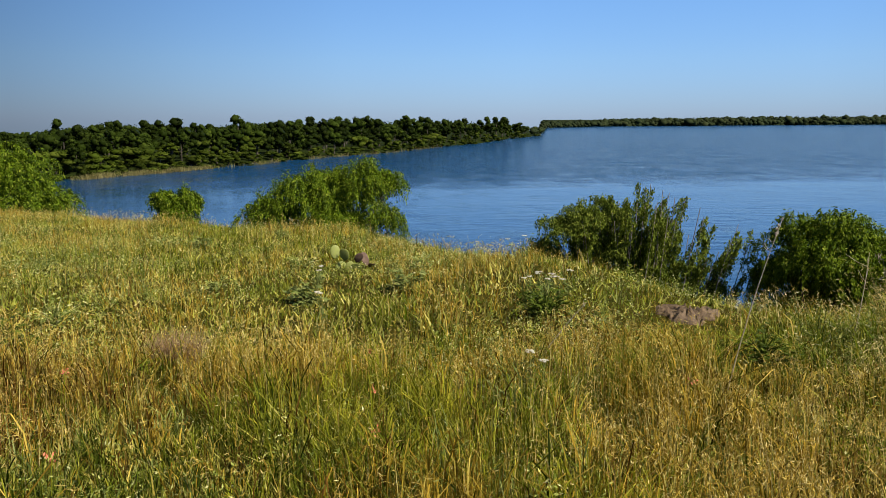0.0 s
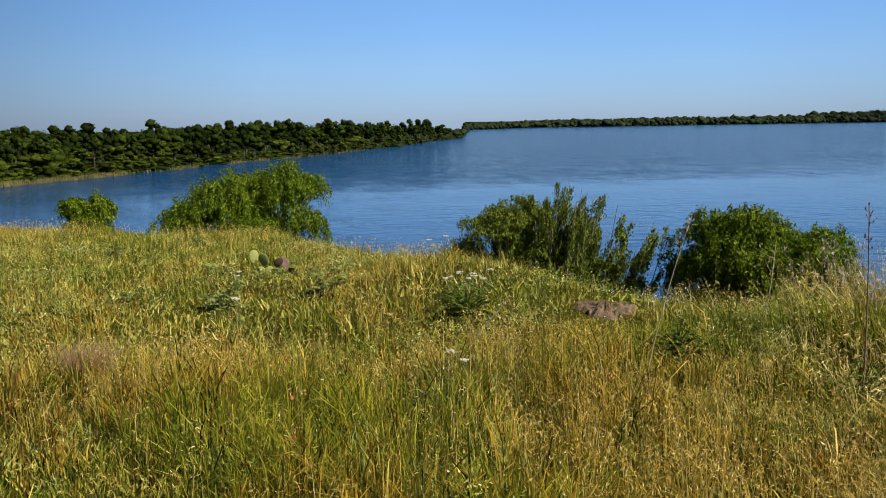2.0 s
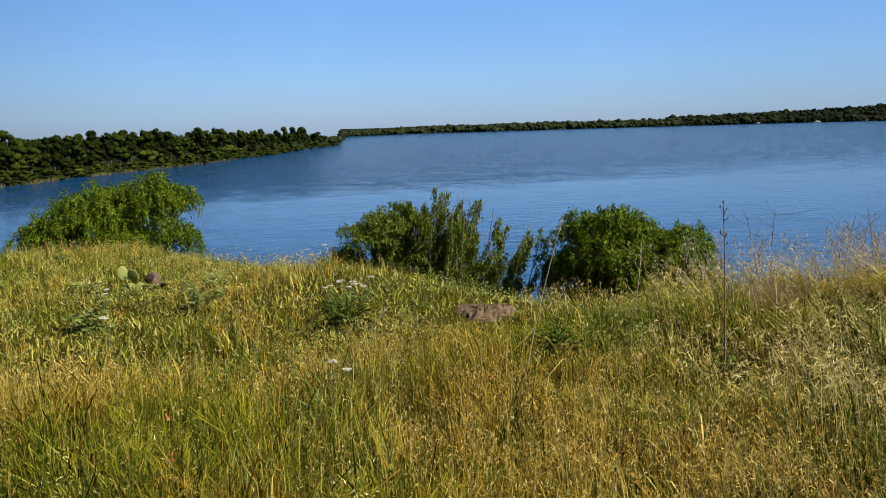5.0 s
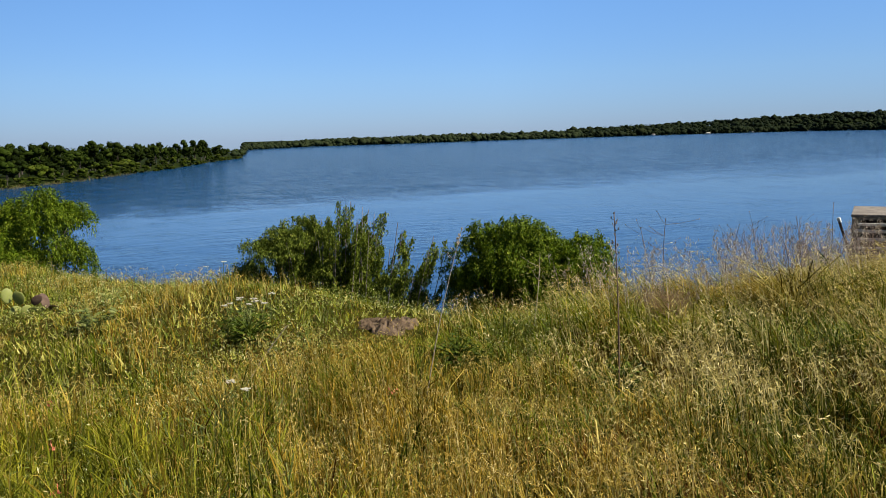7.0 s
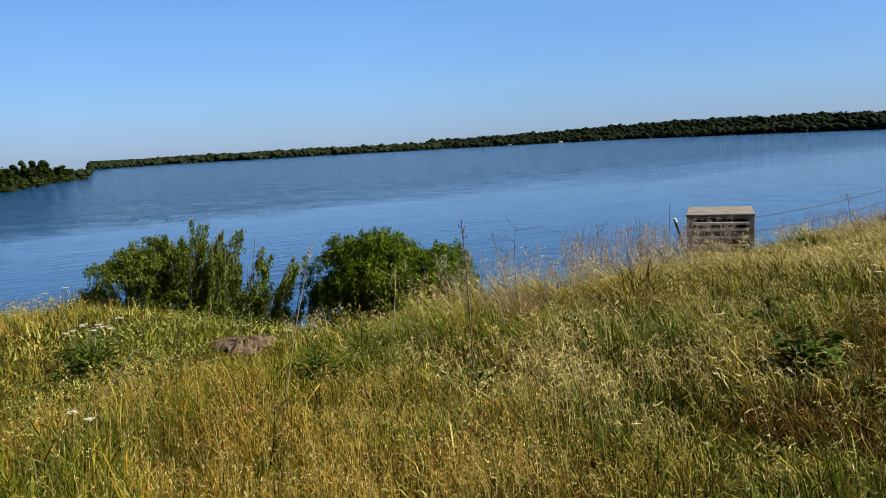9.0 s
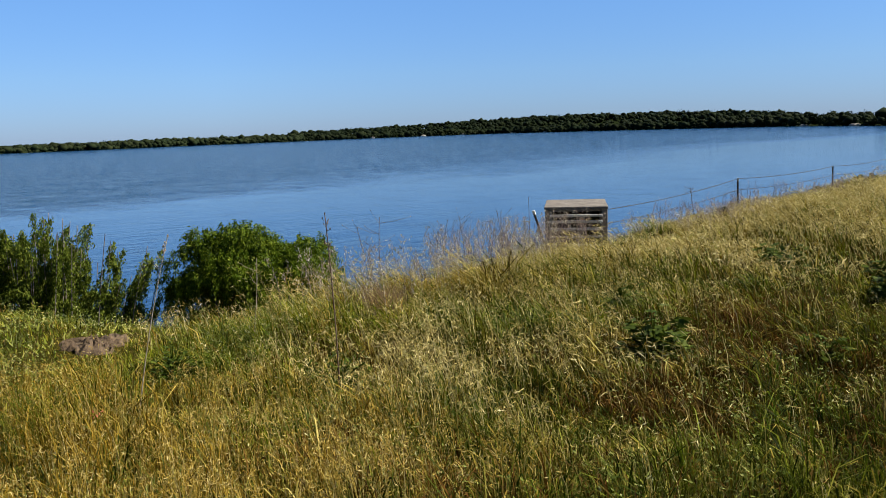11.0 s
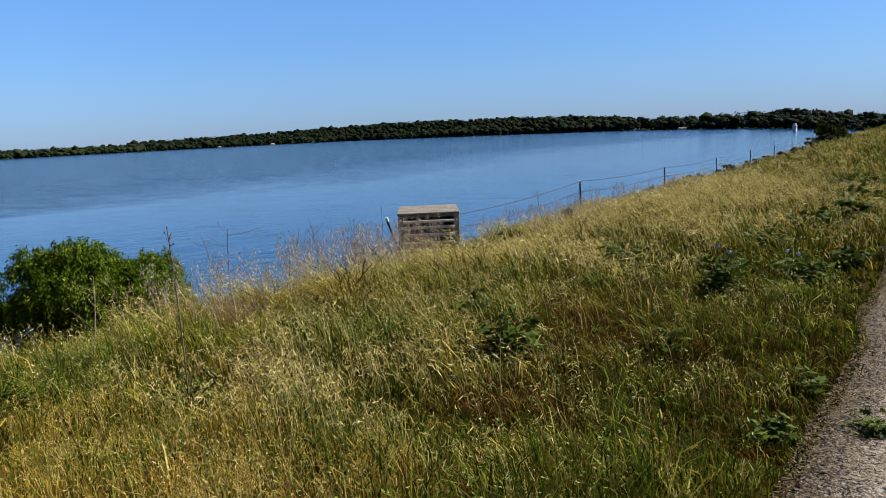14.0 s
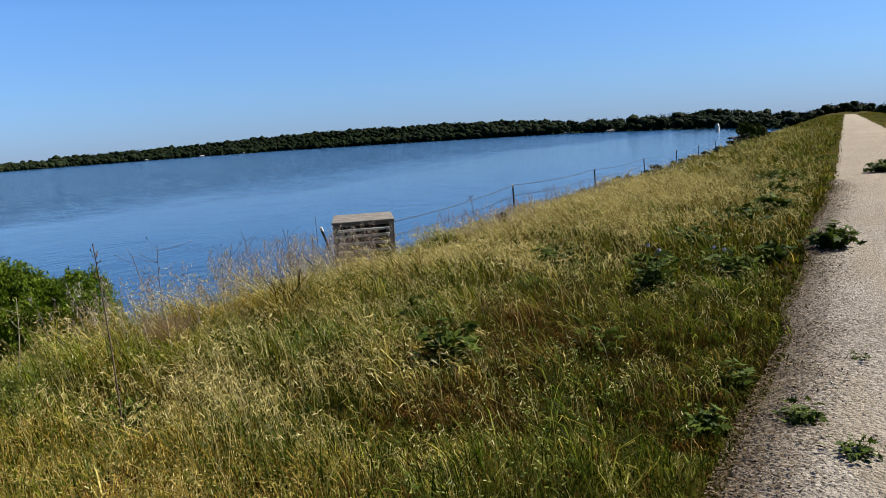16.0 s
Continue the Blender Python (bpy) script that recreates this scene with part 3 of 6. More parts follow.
def dryness(x, y):
    d = 0.38 + 1.0 * (value_noise(x, y, 1.6, 21) - 0.5) + 1.0 * (value_noise(x, y, 0.5, 22) - 0.5)
    d = d + 0.35 * bump_field(x, y, OATS_AT) - 0.38 * bump_field(x, y, GREEN_AT) + 0.2 * bump_field(x, y, RUST_AT)
    return d - 0.05 * np.clip((x - 3) / 4, 0, 1) + 0.08 * np.clip((y - 5) / 2, 0, 1) * (x < 4) + 0.06 * np.clip((x - 2) / 1.5, 0, 1) * np.clip((2.8 - y) / 1.0, 0, 1) - 0.10 * np.clip((x - 5) / 2, 0, 1)


def tallness(x, y):
    h = 0.75 + 0.6 * (value_noise(x, y, 0.9, 23) - 0.3)
    near_road = np.clip(0.34 + (y - road_left(x)) / 1.6, 0.3, 1.0)
    # hummocks, and lower growth round the box, the cactus and the larger weeds
    h = h * (0.42 + 1.16 * value_noise(x, y, 0.30, 24))
    h = h * (1 - 0.74 * np.exp(-(((x - 10.0) / 1.3) ** 2) - ((y - 5.4) / 1.1) ** 2)) * (1 - 0.45 * bump_field(x, y, WEEDS_AT)) * (1 - 0.72 * bump_field(x, y, LOW_AT))
    edge = 1 - 0.28 * np.clip((x - 6) / 3, 0, 1) * np.clip((y - 3.0) / 1.5, 0, 1)
    back = 1 - 0.30 * np.clip((y - 4.8) / 2.0, 0, 1) * np.clip((6.0 - x) / 2.0, 0, 1)
    # a sward to the knee near by, taller along the bank's edge, short and matted further out
    rim = np.clip((x - 3.5) / 2.0, 0, 1) * np.clip((y - 3.0) / 1.5, 0, 1)
    far = np.clip((y - 5.0) / 2.5, 0, 1) * np.clip((5.5 - x) / 2.0, 0, 1)
    cut = 0.66 * (1 - far) + 0.56 * far
    along = 1 - 0.42 * np.clip((x - 10.8) / 2.0, 0, 1) * np.clip((y - 3.6) / 1.4, 0, 1)
    return h * np.where(y > 0, near_road, 0.5) * edge * back * along * (cut * (1 - rim) + 0.88 * rim)


def wind(x, y, n):
    k = np.clip((x - 1.0) / 5.0, 0.08, 1.0)
    return np.stack([-0.20 * k, 0.22 * k], -1) + rng.normal(0, 1, (n, 2)) * (0.08 + 0.06 * k)[:, None]


# blades, tufts of how many, plan, blade width, tuft radius
ZONES = [(220000, 16, -3.8, 8.0, 0.2, 5.6, 0.0054, 0.05), (120000, 9, -9.5, 7.5, 5.2, 21.0, 0.0080, 0.09), (80000, 9, 8.0, 24.0, 0.1, 7.5, 0.0165, 0.07),
         (42000, 8, 24.0, 90.0, 0.1, 7.5, 0.030, 0.2), (12000, 5, 90.0, 250.0, 0.1, 7.5, 0.08, 0.4), (5000, 8, -22.0, -9.5, 8.0, 28.0, 0.03, 0.2),
         (6000, 8, 0.0, 40.0, -7.0, -2.8, 0.025, 0.15), (16000, 6, 40.0, 250.0, -9.0, -2.8, 0.06, 0.3),
         (24000, 8, -16.0, -3.8, 0.2, 5.6, 0.016, 0.1), (26000, 8, -16.0, 24.0, -8.0, -2.7, 0.018, 0.12)]
heaps = {"green": [], "straw": [], "rust": [], "grey": [], "deep": [], "pale": [], "lush": []}
for count, per, x0, x1, y0, y1, w, spread in ZONES:
    tx, ty = scatter(count // per, x0, x1, y0, y1)
    m = len(tx)
    dry = dryness(tx, ty) + rng.normal(0, 0.10, m)
    rusty = bump_field(tx, ty, RUST_AT) * 0.6 + 0.05 + 0.30 * np.clip((7.5 - tx) / 2, 0, 1) * np.clip((tx - 1.2) / 1.2, 0, 1) * np.clip((3.6 - ty) / 1.5, 0, 1) * (ty > 0) > rng.random(m)
    grey = (value_noise(tx, ty, 1.1, 31) > 0.60) & (rng.random(m) < 0.16) & (ty > 3.0)
    # shade-dark tufts: a scattered share, more in patches meant to look shadowed
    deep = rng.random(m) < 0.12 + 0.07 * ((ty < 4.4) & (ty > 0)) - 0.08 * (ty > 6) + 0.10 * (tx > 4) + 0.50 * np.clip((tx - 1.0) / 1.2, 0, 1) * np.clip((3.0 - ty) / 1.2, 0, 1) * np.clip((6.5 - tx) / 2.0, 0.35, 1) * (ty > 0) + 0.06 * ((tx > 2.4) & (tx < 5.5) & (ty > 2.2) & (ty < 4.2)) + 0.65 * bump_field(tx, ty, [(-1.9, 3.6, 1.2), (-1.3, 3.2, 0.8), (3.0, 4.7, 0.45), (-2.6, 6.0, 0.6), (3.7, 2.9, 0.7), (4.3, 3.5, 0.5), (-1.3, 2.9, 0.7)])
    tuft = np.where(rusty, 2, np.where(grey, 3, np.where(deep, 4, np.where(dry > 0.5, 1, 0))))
    right = np.clip(np.where(ty < 2.6, (tx - 0.8) / 1.8, (tx - 1.2) / 4.0), 0, np.where(ty < 2.6, 0.93, np.where((ty > 4.6) & (tx < 6.5), 0.08, 0.85))) > rng.random(m)
    tuft = np.where(right & (tuft == 1), 5, np.where(right & (tuft == 0), 6, tuft))
    tall = tallness(tx, ty) * rng.uniform(0.55, 1.30, m)
    lean_t = wind(tx, ty, m)
    k = np.repeat(np.arange(m), per)
    n = len(k)
    a, rr = rng.uniform(0, 2 * np.pi, n), spread * np.abs(rng.normal(0, 1, n))
    x, y = tx[k] + rr * np.cos(a), ty[k] + rr * np.sin(a)
    on_road = (y < road_left(x) + 0.02) & (y > ROAD_R - 0.05)
    stray = np.where(right[k], rng.integers(5, 7, n), rng.integers(0, 2, n))
    kind = np.where(rng.random(n) < 0.07, stray, tuft[k])
    height = tall[k] * np.where((kind == 1) | (kind == 5), 0.10 + 0.46 * rng.random(n) ** 1.2, 0.08 + 0.42 * rng.random(n) ** 1.4)
    height = height * np.where((kind == 2) & (x > 3), 0.6, 1.0)
    height = np.where(on_road, np.where(y > road_left(x) - 0.22, rng.uniform(0.02, 0.09, n), 0.005), height)
    out = np.stack([np.cos(a), np.sin(a)], -1) * (rr / spread * 0.20)[:, None]
    lean = (lean_t[k] + out + rng.normal(0, 1, (n, 2)) * np.clip(0.14 + (x - 1) * 0.03, 0.14, 0.24)[:, None]) * height[:, None] * np.where(kind == 5, 1.5, 1.3)[:, None]
    run = np.linalg.norm(lean, axis=1)
    lean = lean * np.minimum(1, 0.95 * height / np.maximum(run, 1e-6))[:, None]
    width = w * (0.55 + 0.95 * rng.random(n) ** 2) * np.clip(1 + (x - 3) * 0.12, 1, 1.45) * np.where(x > 8, 0.75, 1.0) * np.where(kind == 3, 1.1, np.where(kind == 5, 1.3, 1.0))
    base = np.stack([x, y, ground_z(x, y) - 0.01], -1)
    for key, code in (("green", 0), ("straw", 1), ("rust", 2), ("grey", 3), ("deep", 4), ("pale", 5), ("lush", 6)):
        s = kind == code
        if s.any():
            shape = bent_blades if y1 < 6 and -4 < x0 < 8 else blades
            heaps[key].append(shape(base[s], height[s], width[s], lean[s]) if x0 < 20 and y1 > 0 and x0 > -20 else stubs(base[s], height[s], width[s] * 1.2, lean[s]))
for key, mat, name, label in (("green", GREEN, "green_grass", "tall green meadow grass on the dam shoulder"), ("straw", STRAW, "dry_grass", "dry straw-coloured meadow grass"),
                              ("rust", RUST, "russet_grass", "withered russet-brown grass and dock"), ("deep", DEEP, "dark_grass", "green grass in a shade-dark tone, darkening parts of the sward"),
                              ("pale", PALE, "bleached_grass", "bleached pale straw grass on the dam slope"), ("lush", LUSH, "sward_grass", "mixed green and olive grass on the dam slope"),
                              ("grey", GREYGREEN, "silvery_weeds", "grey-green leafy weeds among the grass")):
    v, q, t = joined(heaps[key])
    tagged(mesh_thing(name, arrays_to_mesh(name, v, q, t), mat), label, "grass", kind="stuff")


def thatch(n, x0, x1, y0, y1, w):
    """Short matted stubble and leaf blades that cover the soil between the tufts."""
    x, y = scatter(n, x0, x1, y0, y1)
    n = len(x)
    h = rng.uniform(0.06, 0.20, n) * np.clip(tallness(x, y) * 1.4, 0.4, 1.2)
    return stubs(np.stack([x, y, ground_z(x, y) - 0.01], -1), h, w * rng.uniform(0.6, 1.8, n), rng.normal(0, 0.6, (n, 2)) * h[:, None])


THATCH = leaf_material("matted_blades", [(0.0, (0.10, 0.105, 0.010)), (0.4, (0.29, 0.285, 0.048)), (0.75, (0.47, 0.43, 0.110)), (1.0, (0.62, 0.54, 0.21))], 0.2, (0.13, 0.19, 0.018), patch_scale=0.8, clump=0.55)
tagged(mesh_thing("matted_grass", arrays_to_mesh("matted_grass", *joined([thatch(90000, -3.8, 4.0, 0.5, 5.6, 0.010), thatch(130000, -9.5, 7.5, 5.2, 20, 0.016)])), THATCH), "matted short grass and stubble under the meadow", "grass", kind="stuff")
# stubble coloured nearly black to give shadowed gaps between the slope's blades
SHADE_THATCH = leaf_material("shade_dark_stubble", [(0.0, (0.014, 0.018, 0.001)), (0.5, (0.050, 0.050, 0.004)), (0.85, (0.12, 0.085, 0.010)), (1.0, (0.22, 0.15, 0.03))], 0.12, (0.085, 0.04, 0.007), patch_scale=0.9)
tagged(mesh_thing("shade_dark_stubble", arrays_to_mesh("shade_dark_stubble", *joined([thatch(60000, 4.0, 8.0, 0.3, 5.6, 0.012), thatch(50000, 8.0, 24.0, 0.3, 6.5, 0.030)])), SHADE_THATCH), "matted stubble coloured dark as shade under the slope grass", "grass", kind="stuff")


def forbs(n, x0, x1, y0, y1, leaf, per):
    """Small broad leaves up slender stems, between the grasses."""
    x, y = scatter(n, x0, x1, y0, y1)
    keep = rng.random(len(x)) < np.clip(1.5 * (value_noise(x, y, 1.0, 71) - 0.35), 0.04, 1) * np.where((x > 2) & (y < 3.5), 0.45, 1)
    x, y = x[keep], y[keep]
    n = len(x)
    h = rng.uniform(0.22, 0.5, n) * tallness(x, y)
    base = np.stack([x, y, ground_z(x, y)], -1)
    tip = base + np.concatenate([wind(x, y, n) * 0.5 * h[:, None], h[:, None]], 1)
    f = rng.uniform(0.25, 1.0, (n, per))
    c = base[:, None] * (1 - f[..., None]) + tip[:, None] * f[..., None] + rng.normal(0, 0.028, (n, per, 3))
    m = n * per
    way = rng.normal(0, 1, (m, 3)) * [1, 1, 0.5] + [0, 0, 0.25]
    return (*leaf_quads(c.reshape(-1, 3), way, leaf * rng.uniform(0.6, 1.4, m), leaf * 0.36 * rng.uniform(0.7, 1.3, m), rng.normal(0, 0.5, (m, 3)) + [0, 0, 1]), None)


FORB = leaf_material("forb_leaves", [(0.0, (0.08, 0.115, 0.019)), (0.5, (0.24, 0.285, 0.064)), (0.85, (0.42, 0.43, 0.135)), (1.0, (0.64, 0.62, 0.35))], 0.25, clump=0.35)
tagged(mesh_thing("meadow_forbs", arrays_to_mesh("meadow_forbs", *joined([forbs(12000, -3.5, 8, 1.0, 6.0, 0.024, 12), forbs(50000, -9, 7, 4.8, 19, 0.026, 10), forbs(6000, 8, 24, 0.6, 6.5, 0.05, 8)])), FORB), "small-leaved green meadow herbs among the grass", "herbs", kind="stuff")


def oats(n, x0, x1, y0, y1, size=1.0, spike=8):
    x, y = scatter(n, x0, x1, y0, y1)
    keep = rng.random(len(x)) < 0.04 + 0.7 * bump_field(x, y, OATS_AT) + 0.15 * (value_noise(x, y, 0.8, 41) > 0.65)
    x, y = x[keep], y[keep]
    n = len(x)
    h = rng.uniform(0.42, 0.72, n) * tallness(x, y)
    base = np.stack([x, y, ground_z(x, y)], -1)
    lean = wind(x, y, n) * h[:, None] * 1.3
    v, q, t = blades(base, h, 0.0035 * size * np.ones(n), lean, 0.45)
    pieces = [(v, q, t)]
    tip = base + np.concatenate([lean, h[:, None]], 1)
    mid = base + np.concatenate([lean * 0.55, (h * 0.62)[:, None]], 1)
    for s in range(spike):
        f = rng.uniform(0.15, 1.02, n)[:, None]
        c = mid * (1 - f) + tip * f + rng.normal(0, 0.018, (n, 3)) * size
        way = np.concatenate([lean * 0.7 + rng.normal(0, 0.10, (n, 2)), rng.uniform(-0.25, 0.10, (n, 1))], 1)
        v, q = leaf_quads(c, way, rng.uniform(0.018, 0.032, n) * size, 0.0042 * size)
        pieces.append((v, q, None))
    return pieces


OATS = joined(oats(15000, -3.5, 3.2, 0.5, 5.8) + oats(12000, -9, 5, 5.5, 18, 1.3, 5))
PALE_OATS = joined(oats(5000, 3.2, 8.0, 0.5, 6.2, 1.3, 7) + oats(12000, 8.0, 24.0, 0.4, 6.5, 1.75, 6) + oats(5000, 24, 70, 0.4, 6.5, 2.6, 4))
tagged(mesh_thing("wild_oats", arrays_to_mesh("wild_oats", *OATS), OAT), "ripe golden wild oats bent by the breeze", "grass", kind="stuff")
tagged(mesh_thing("bleached_oats", arrays_to_mesh("bleached_oats", *PALE_OATS), CREAM), "bleached pale wild oats on the dam slope", "grass", kind="stuff")


# ---- trees and bushes ----
rng = np.random.default_rng(12)


def willow_crown(lobes, strands, leaves, leaf=0.085, droop=0.38, shell=0.35):
    """Drooping leafy strands that start over a group of rounded lobes (x, y, z, rx, rz)."""
    big = np.array(lobes, float)
    subs = []
    for lx, ly, lz, rx, rz in big:
        for d0 in unit(rng.normal(size=(int(15 + 14 * rx), 3))):
            d0[2] = abs(d0[2]) if d0[2] < -0.35 else d0[2]
            k = rng.uniform(0.55, 0.86)
            subs.append((lx + d0[0] * rx * k, ly + d0[1] * rx * k, lz + d0[2] * rz * k, rx * rng.uniform(0.32, 0.50), rz * rng.uniform(0.26, 0.42)))
    L = np.array(subs)
    w = L[:, 3] ** 1.5
    pick = rng.choice(len(L), strands, p=w / w.sum())
    d = unit(rng.normal(size=(strands, 3)))
    d[:, 2] = np.where(d[:, 2] < -0.3, -d[:, 2], d[:, 2])
    rad = rng.uniform(shell, 1.0, strands) ** 0.7
    lump = 0.86 + 0.28 * value_noise(d[:, 0] * 3 + pick * 7, d[:, 2] * 3 + d[:, 1] * 2, 0.5, 51)
    start = L[pick, :3] + d * np.stack([L[pick, 3], L[pick, 3], L[pick, 4]], -1) * (rad * lump)[:, None]
    out = unit(d * [1, 1, 0.35] + rng.normal(0, 0.25, (strands, 3)))
    length = rng.uniform(0.2, 0.9, strands) * droop * 1.3
    s = rng.random((strands, leaves))
    c = start[:, None] + out[:, None] * (length[:, None] * 0.5 * np.sqrt(s))[..., None]
    c[..., 2] -= length[:, None] * s ** 1.6 * 0.9
    c = c + rng.normal(0, 0.03, c.shape)
    way = out[:, None] * (1 - s[..., None]) + np.array([0, 0, -1.0]) * (0.3 + s[..., None]) + rng.normal(0, 0.35, c.shape)
    n = strands * leaves
    return leaf_quads(c.reshape(-1, 3), way.reshape(-1, 3), rng.uniform(0.7, 1.3, n) * leaf, rng.uniform(0.7, 1.3, n) * leaf * 0.38, (d[:, None] + rng.normal(0, 0.45, c.shape)).reshape(-1, 3))


def limbs(roots, tips, thick, bend=0.25):
    pieces = []
    for a, b in zip(roots, tips):
        a, b = np.array(a, float), np.array(b, float)
        m = (a + b) / 2 + rng.normal(0, bend, 3) * np.linalg.norm(b - a) * 0.3 + [0, 0, 0.1]
        s = np.linspace(0, 1, 6)[:, None]
        pts = a * (1 - s) ** 2 + m * 2 * s * (1 - s) + b * s * s
        pieces.append(tube(pts, np.linspace(thick, thick * 0.25, 6)))
    return joined(pieces)


def willow_bush(x, y, lobes, strands, leaves, label, leaf=0.085, droop=0.55, turn=0.0, mat=WILLOW):
    z = float(ground_z(x, y))
    bush = tagged(empty("willow_bush", x, y, z - 0.05, turn), label, "bush", "willow bushes on the bank")
    roots, tips = [], []
    for lx, ly, lz, rx, rz in lobes:
        for _ in range(5):
            roots.append(rng.normal(0, 0.12, 3) * [1, 1, 0])
            tips.append(np.array([lx, ly, lz]) + np.clip(rng.normal(0, 0.35, 3), -0.6, 0.6) * [rx, rx, rz])
    part("trunk", arrays_to_mesh("trunk", *limbs(roots, tips, 0.035)), BARK, bush)
    v, q = willow_crown(lobes, strands, leaves, leaf, droop)
    part("crown", arrays_to_mesh("crown", v, q), mat, bush)
    return bush


def rel(x, y, lobes):
    """Lobes given at world heights, laid over the bush's own foot."""
    z = float(ground_z(x, y)) - 0.05
    return [(a, b, c - z, rx, rz) for a, b, c, rx, rz in lobes]


# the large willow straight out from the crest
WX, WY = 0.15, 20.0
willow_bush(WX, WY, rel(WX, WY, [(-0.35, 0, -0.55, 0.95, 1.1), (1.05, 0.1, -0.42, 0.95, 1.15), (0.35, 0.1, -0.75, 0.8, 1.0), (-1.15, 0.1, -1.15, 0.85, 0.85), (1.6, -0.1, -1.3, 0.5, 0.8), (0.4, -0.4, -1.4, 1.2, 0.9), (1.75, 0.0, 0.0, 0.35, 0.4), (-1.75, 0.2, -1.7, 0.55, 0.6)]), 3600, 30,
            "large rounded green willow bush at the water's edge", 0.068, 0.42)
# the round willow beside the dead stalk
RX, RY = 8.7, 12.2
willow_bush(RX, RY, rel(RX, RY, [(-0.30, 0, -0.80, 0.95, 0.93), (0.76, -0.5, -1.05, 0.82, 0.9), (0.2, -0.2, -0.95, 0.8, 0.8), (-0.9, 0.4, -1.5, 0.6, 0.8), (0.2, 0, -1.9, 1.1, 0.8), (1.05, -0.8, -1.6, 0.5, 0.7), (-0.9, -0.4, -2.1, 0.7, 0.6)]), 4600, 30,
            "bushy bright-green weeping willow shrub below the bank", 0.062, 0.30)
# the small one far out and the one at the left bank
SX, SY = -3.35, 20.8
willow_bush(SX, SY, rel(SX, SY, [(-0.27, 0, -0.48, 0.34, 0.42), (0.27, 0, -0.50, 0.34, 0.44), (0, 0, -0.85, 0.48, 0.45), (0.1, -0.1, -1.25, 0.5, 0.4)]), 900, 30, "small round green bush on the shore", 0.075, 0.25)
LX, LY = -8.1, 21.6
willow_bush(LX, LY, rel(LX, LY, [(0, 0, -0.1, 1.6, 1.35), (0.9, -0.6, -0.6, 1.1, 0.9), (-1.2, 0.3, -0.2, 1.5, 1.4), (1.3, -0.4, -1.1, 0.7, 0.7), (1.75, -0.3, -0.75, 0.7, 0.75)]), 2200, 26, "broad green willow bush on the grassy bank")
FX, FY = 61.0, 5.75
willow_bush(FX, FY, rel(FX, FY, [(-0.2, 0.4, 0.35, 0.68, 0.75), (0.2, -0.4, 0.28, 0.68, 0.7), (0, 0, -0.3, 0.95, 0.9)]), 900, 26, "dark green bush on the dam slope by the fence", 0.11, 0.25, mat=WOODS_LIGHT)


